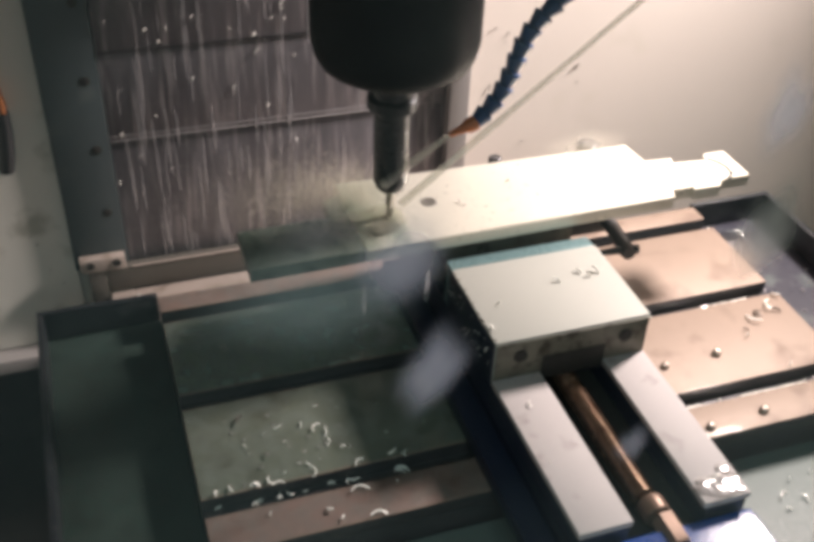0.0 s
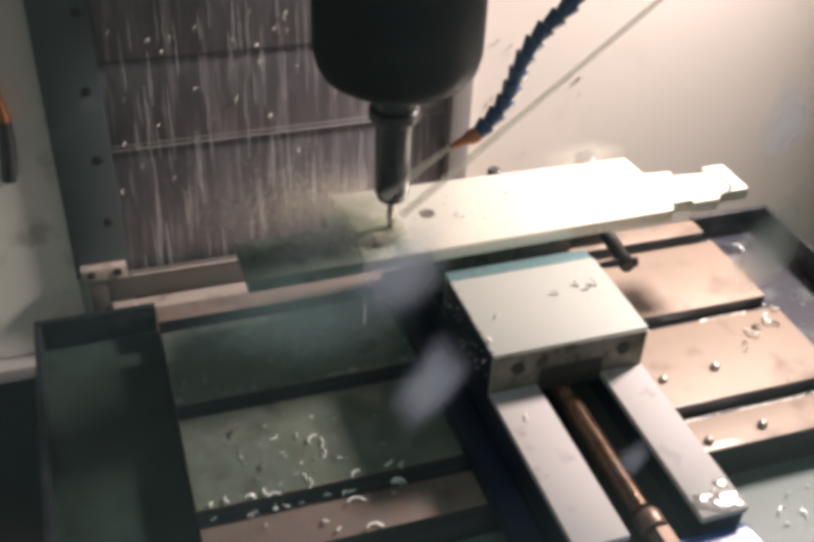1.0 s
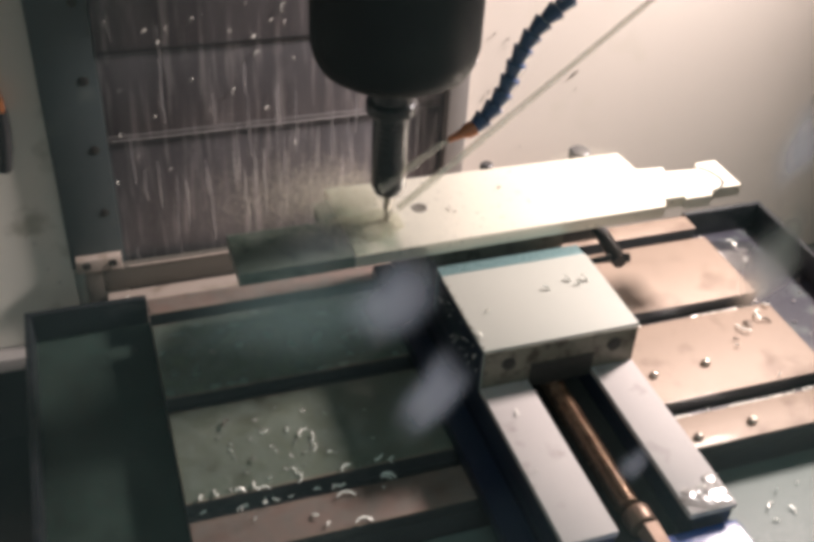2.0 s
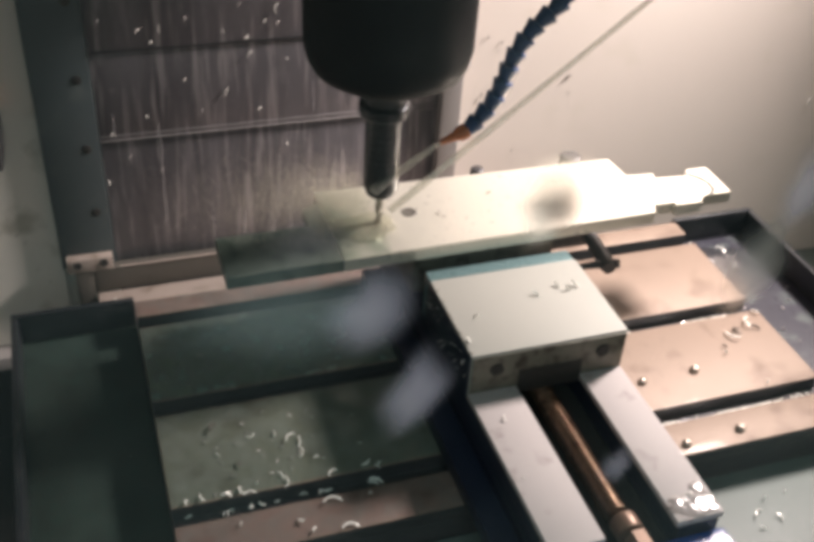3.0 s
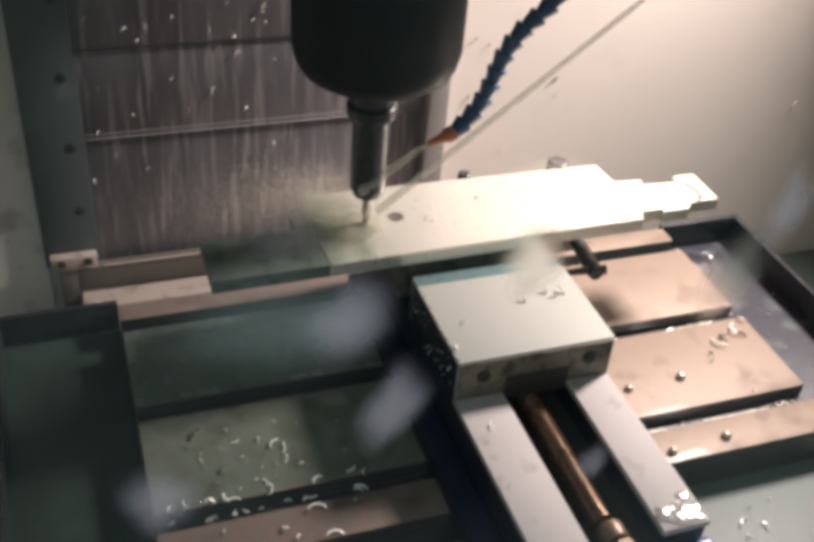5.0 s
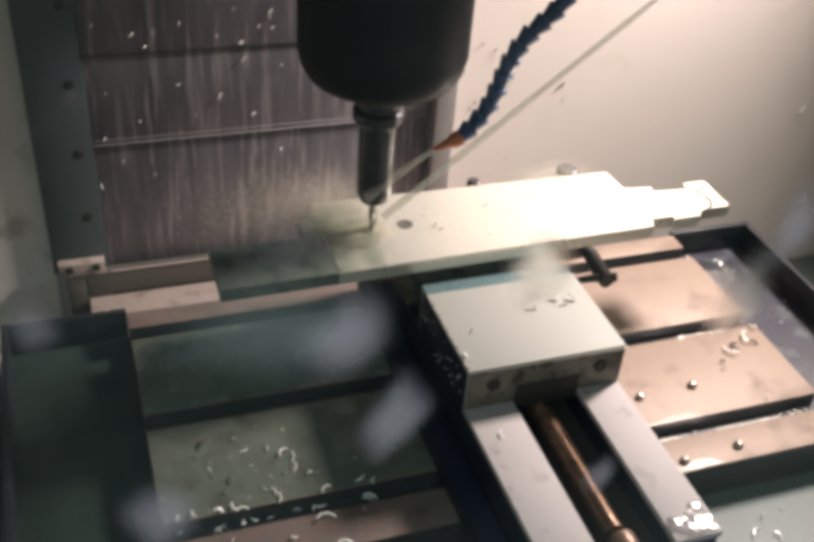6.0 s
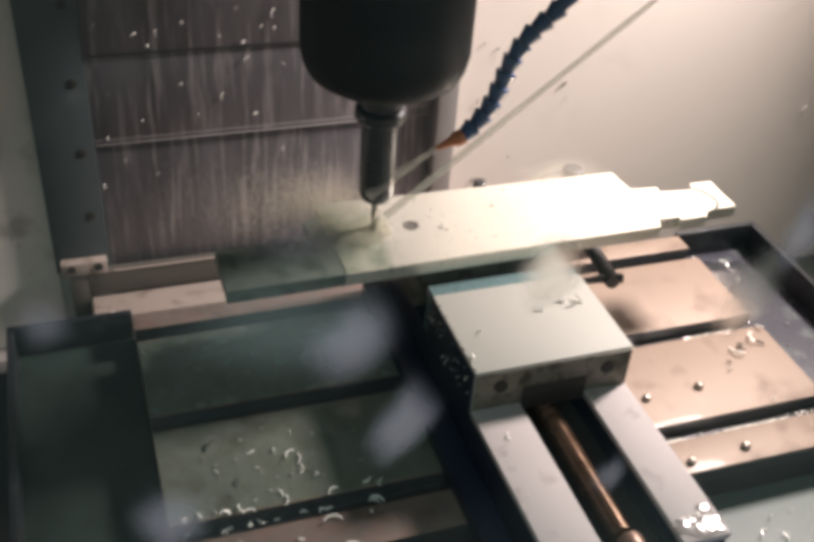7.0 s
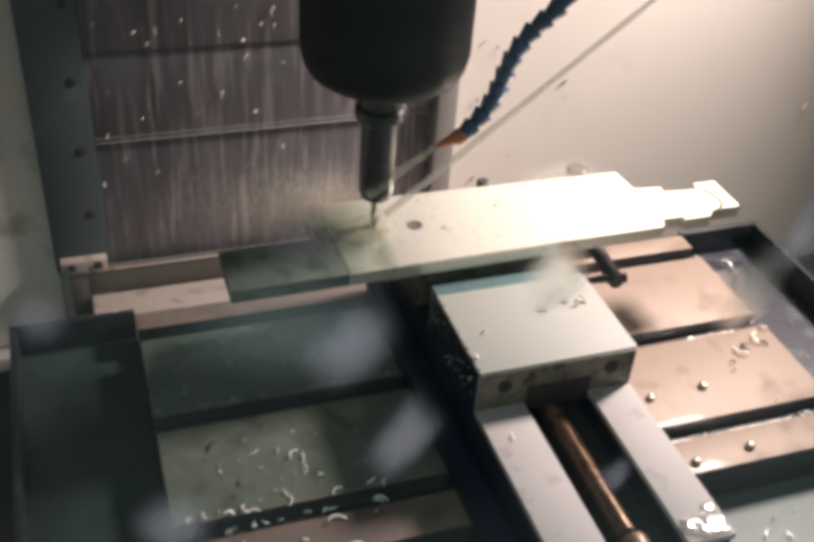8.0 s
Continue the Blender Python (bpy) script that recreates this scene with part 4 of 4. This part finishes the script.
def window_drop(w, h, seed, strength, rows, mat=DROP, lean=0):
    """A flat blob of water on the glass: thick in the middle, thinning out to nothing."""
    mid = rows[len(rows) // 2]
    spot, k = on_pane(mid[1], mid[2])
    ray = (spot - EYE0).normalized()
    w *= k / math.cos(math.atan2(ray.x, ray.y))
    h *= k / math.cos(math.asin(-ray.z))
    bm = bmesh.new()
    layer = bm.verts.layers.float.new("body")
    rings, steps, grid = 10, 40, []
    for i in range(rings + 1):
        s = i / rings
        ring = []
        for k in range(steps):
            a = 2 * math.pi * k / steps
            wob = 1 + 0.28 * noise.noise(Vector((math.cos(a) * 1.2, math.sin(a) * 1.2, seed)))
            p = bm.verts.new((1.3 * w * s * wob * math.cos(a), 1.3 * h * s * wob * math.sin(a), 0.0009 * (1 - s * s)))
            p[layer] = strength * (1 - s * s) ** 2
            ring.append(p)
        grid.append(ring)
    for a, b in zip(grid, grid[1:]):
        for k in range(steps):
            bm.faces.new((a[k], a[(k + 1) % steps], b[(k + 1) % steps], b[k]))
    bmesh.ops.remove_doubles(bm, verts=bm.verts, dist=1e-6)
    ob = new("window_drop", mesh_from("window_drop", bm, mat, smooth=0))
    for poly in ob.data.polygons:
        poly.use_smooth = True
    ob.visible_shadow = False
    tagged(ob, "blurred milky water drop on the door's window", "water drop", "drops on the window")
    DROPS.append((ob, [(t, pose(*on_pane(x, y)[0], 90, 0, 0) @ pose(0, 0, 0, 0, 0, lean)) for t, x, y in rows]))


DROPS = []


def window_water():
    # wide smear that also paints pale haze over the dark left table
    window_drop(0.02, 0.0095, 14.0, 0.37, [(0, -0.0185, -0.0056), (1.5, -0.0192, -0.0062), (3.5, -0.0205, -0.0068), (6.5, -0.0205, -0.0086), (8, -0.0198, -0.009)], HAZE_DROP, -8)
    window_drop(0.0078, 0.0074, 1.0, 0.85, [(0, -0.0035, 0.0004), (1, -0.0031, 0.0005), (1.5, -0.0036, -0.0022), (3.5, -0.0078, -0.0064), (4.5, -0.0091, -0.0065), (6.5, -0.0092, -0.0103), (8, -0.0095, -0.012)], lean=-25)
    window_drop(0.0056, 0.0068, 21.0, 0.95, [(0, 0.001, -0.017), (1, 0.0011, -0.0173), (1.5, 0.0016, -0.0197), (3.5, -0.0007, -0.0192), (4.5, -0.0021, -0.0201), (6.5, -0.0014, -0.0229), (8, -0.0009, -0.0264)], lean=-20)
    window_drop(0.0028, 0.0032, 3.0, 0.7, [(0, 0.032, -0.0293), (1, 0.0324, -0.0296), (1.5, 0.0331, -0.0309), (3.5, 0.031, -0.0304), (4.5, 0.0294, -0.0291), (6.5, 0.0308, -0.0314), (8, 0.0323, -0.032)])
    window_drop(0.0046, 0.0085, 4.0, 0.9, [(0, 0.0536, 0.0032), (1, 0.0542, 0.0028), (1.5, 0.0547, 0.0004), (3.5, 0.0529, 0.0006), (4.5, 0.0512, 0.0008), (6.5, 0.0527, -0.0037), (8, 0.0536, -0.0032)], CLEAR_DROP)
    window_drop(0.0056, 0.0062, 6.0, 0.95, [(0, 0.0240, 0.0545), (2.2, 0.0236, 0.0525), (3.3, 0.0218, 0.0030), (3.5, 0.0215, 0.0026), (4.5, 0.0201, 0.003), (6.5, 0.0218, 0.0007), (8, 0.0232, -0.0005)], CLEAR_DROP)
    window_drop(0.0065, 0.006, 7.0, 0.8, [(0, -0.0837, -0.0495), (3.5, -0.0771, -0.0485), (3.7, -0.0369, -0.0353), (4.5, -0.039, -0.0354), (6.5, -0.038, -0.0388), (8, -0.0373, -0.0404)])
    window_drop(0.0105, 0.0052, 8.0, 0.3, [(0, -0.0163, 0.0057), (1, -0.0158, 0.0061), (1.5, -0.0156, 0.0047), (3.5, -0.0168, 0.0055), (4.5, -0.0187, 0.0061), (6.5, -0.0173, 0.0043), (8, -0.0165, 0.0039)])
    window_drop(0.0075, 0.0042, 11.0, 0.4, [(0, 0.0252, 0.0178), (1, 0.0253, 0.018), (1.5, 0.0256, 0.0172), (3.5, 0.021, 0.0158), (4.5, 0.02, 0.016), (6.5, 0.0222, 0.0152), (8, 0.0226, 0.0145)], CLEAR_DROP)
    window_drop(0.0035, 0.0075, 9.0, 0.75, [(0, 0.0573, 0.0224), (1, 0.0574, 0.0228), (1.5, 0.0582, 0.0219), (3.5, 0.0624, 0.0117), (4.5, 0.0603, 0.0116), (6.5, 0.0613, 0.0069), (8, 0.0617, 0.0058)])
    window_drop(0.005, 0.0045, 10.0, 0.5, [(0, -0.0799, -0.0028), (4.5, -0.0759, -0.0039), (5.8, -0.059, -0.0075), (6.5, -0.058, -0.0084), (8, -0.0587, -0.0077)])


enclosure()
door()
column()
machine_table()
vise()
workpiece()
vise_stop()
puddles()
spindle()
TOOL_THING = tool()
splash = puddle((SX - 0.018, SY - 0.006), 0.034, 0.024, 12.5, 0.1174)
splash.name, splash.data.materials[0] = "coolant_splash", SPLASH
tagged(splash, "murky greenish coolant splash round the spinning cutter", "splash", "splashes")
coolant_hose()
jet([(0.0295, 0.126, 0.1886), (-0.034, 0.1085, 0.1640)], 0.0019, 0.0046, 0.004, "thin clear coolant jet from the orange nozzle to the tool")
jet([(0.2700, 0.126, 0.3555), (-0.012, 0.126, 0.1265)], 0.0019, 0.0032, 0.0, "long thin coolant jet that meets the cutter")
chips()
coolant_runs()
drips()
for k in range(3):
    spray(31 + k, (1.0, 1.3, 1.7)[k])
window_water()

# how far the table has gone from its place at 3.5 s
TABLE_WAY = [(0.0, 0.0108, 0.0045), (0.5, 0.0097, 0.0044), (1.0, 0.0085, 0.0048), (1.5, 0.0066, 0.0046), (2.0, 0.0042, 0.0040), (3.5, 0.0, 0.0), (4.0, -0.0006, -0.0010),
             (4.5, -0.0006, -0.0023), (6.0, 0.0007, -0.0077), (6.5, 0.0014, -0.0100), (7.0, 0.0028, -0.0119), (7.5, 0.0043, -0.0133), (8.0, 0.0056, -0.0145)]


def motions():
    for ob in MOVERS:
        base = ob.matrix_basis.copy()
        walk(ob, [(t, Matrix.Translation((dx, dy, 0)) @ base) for t, dx, dy in TABLE_WAY])
    spin = TOOL_THING.matrix_basis.copy()
    walk(TOOL_THING, [(k / 30, spin @ pose(0, 0, 0, 0, 0, -75 * k)) for k in range(241)])
    for ob, x, z, speed in RUNS:
        end = min(7.9, (z + 0.26) / speed)
        walk(ob, [(0, pose(x, 0.4731, z)), (end / 2, pose(x, 0.4731, z - speed * end / 2)), (end, pose(x, 0.4731, z - speed * end)), (8, pose(x, 0.4731, z - speed * end - 0.001))])
    for ob, x, y, start in DRIPS:
        rows = [(start, pose(x, y, 0.064)), (start + 0.1, pose(x, y, 0.035)), (start + 0.2, pose(x, y, -0.05)), (8, pose(x, y, -0.05))]
        walk(ob, ([(0, pose(x, y, 0.064))] if start else []) + rows)
    for ob, rnd in SPRAYS:
        walk(ob, [(k / 10, pose(SX + rnd.uniform(-0.004, 0.004), SY + rnd.uniform(-0.004, 0.004), 0.1166 + rnd.uniform(0, 0.003))) for k in range(81)])
    for ob, rows in DROPS:
        walk(ob, rows)


motions()
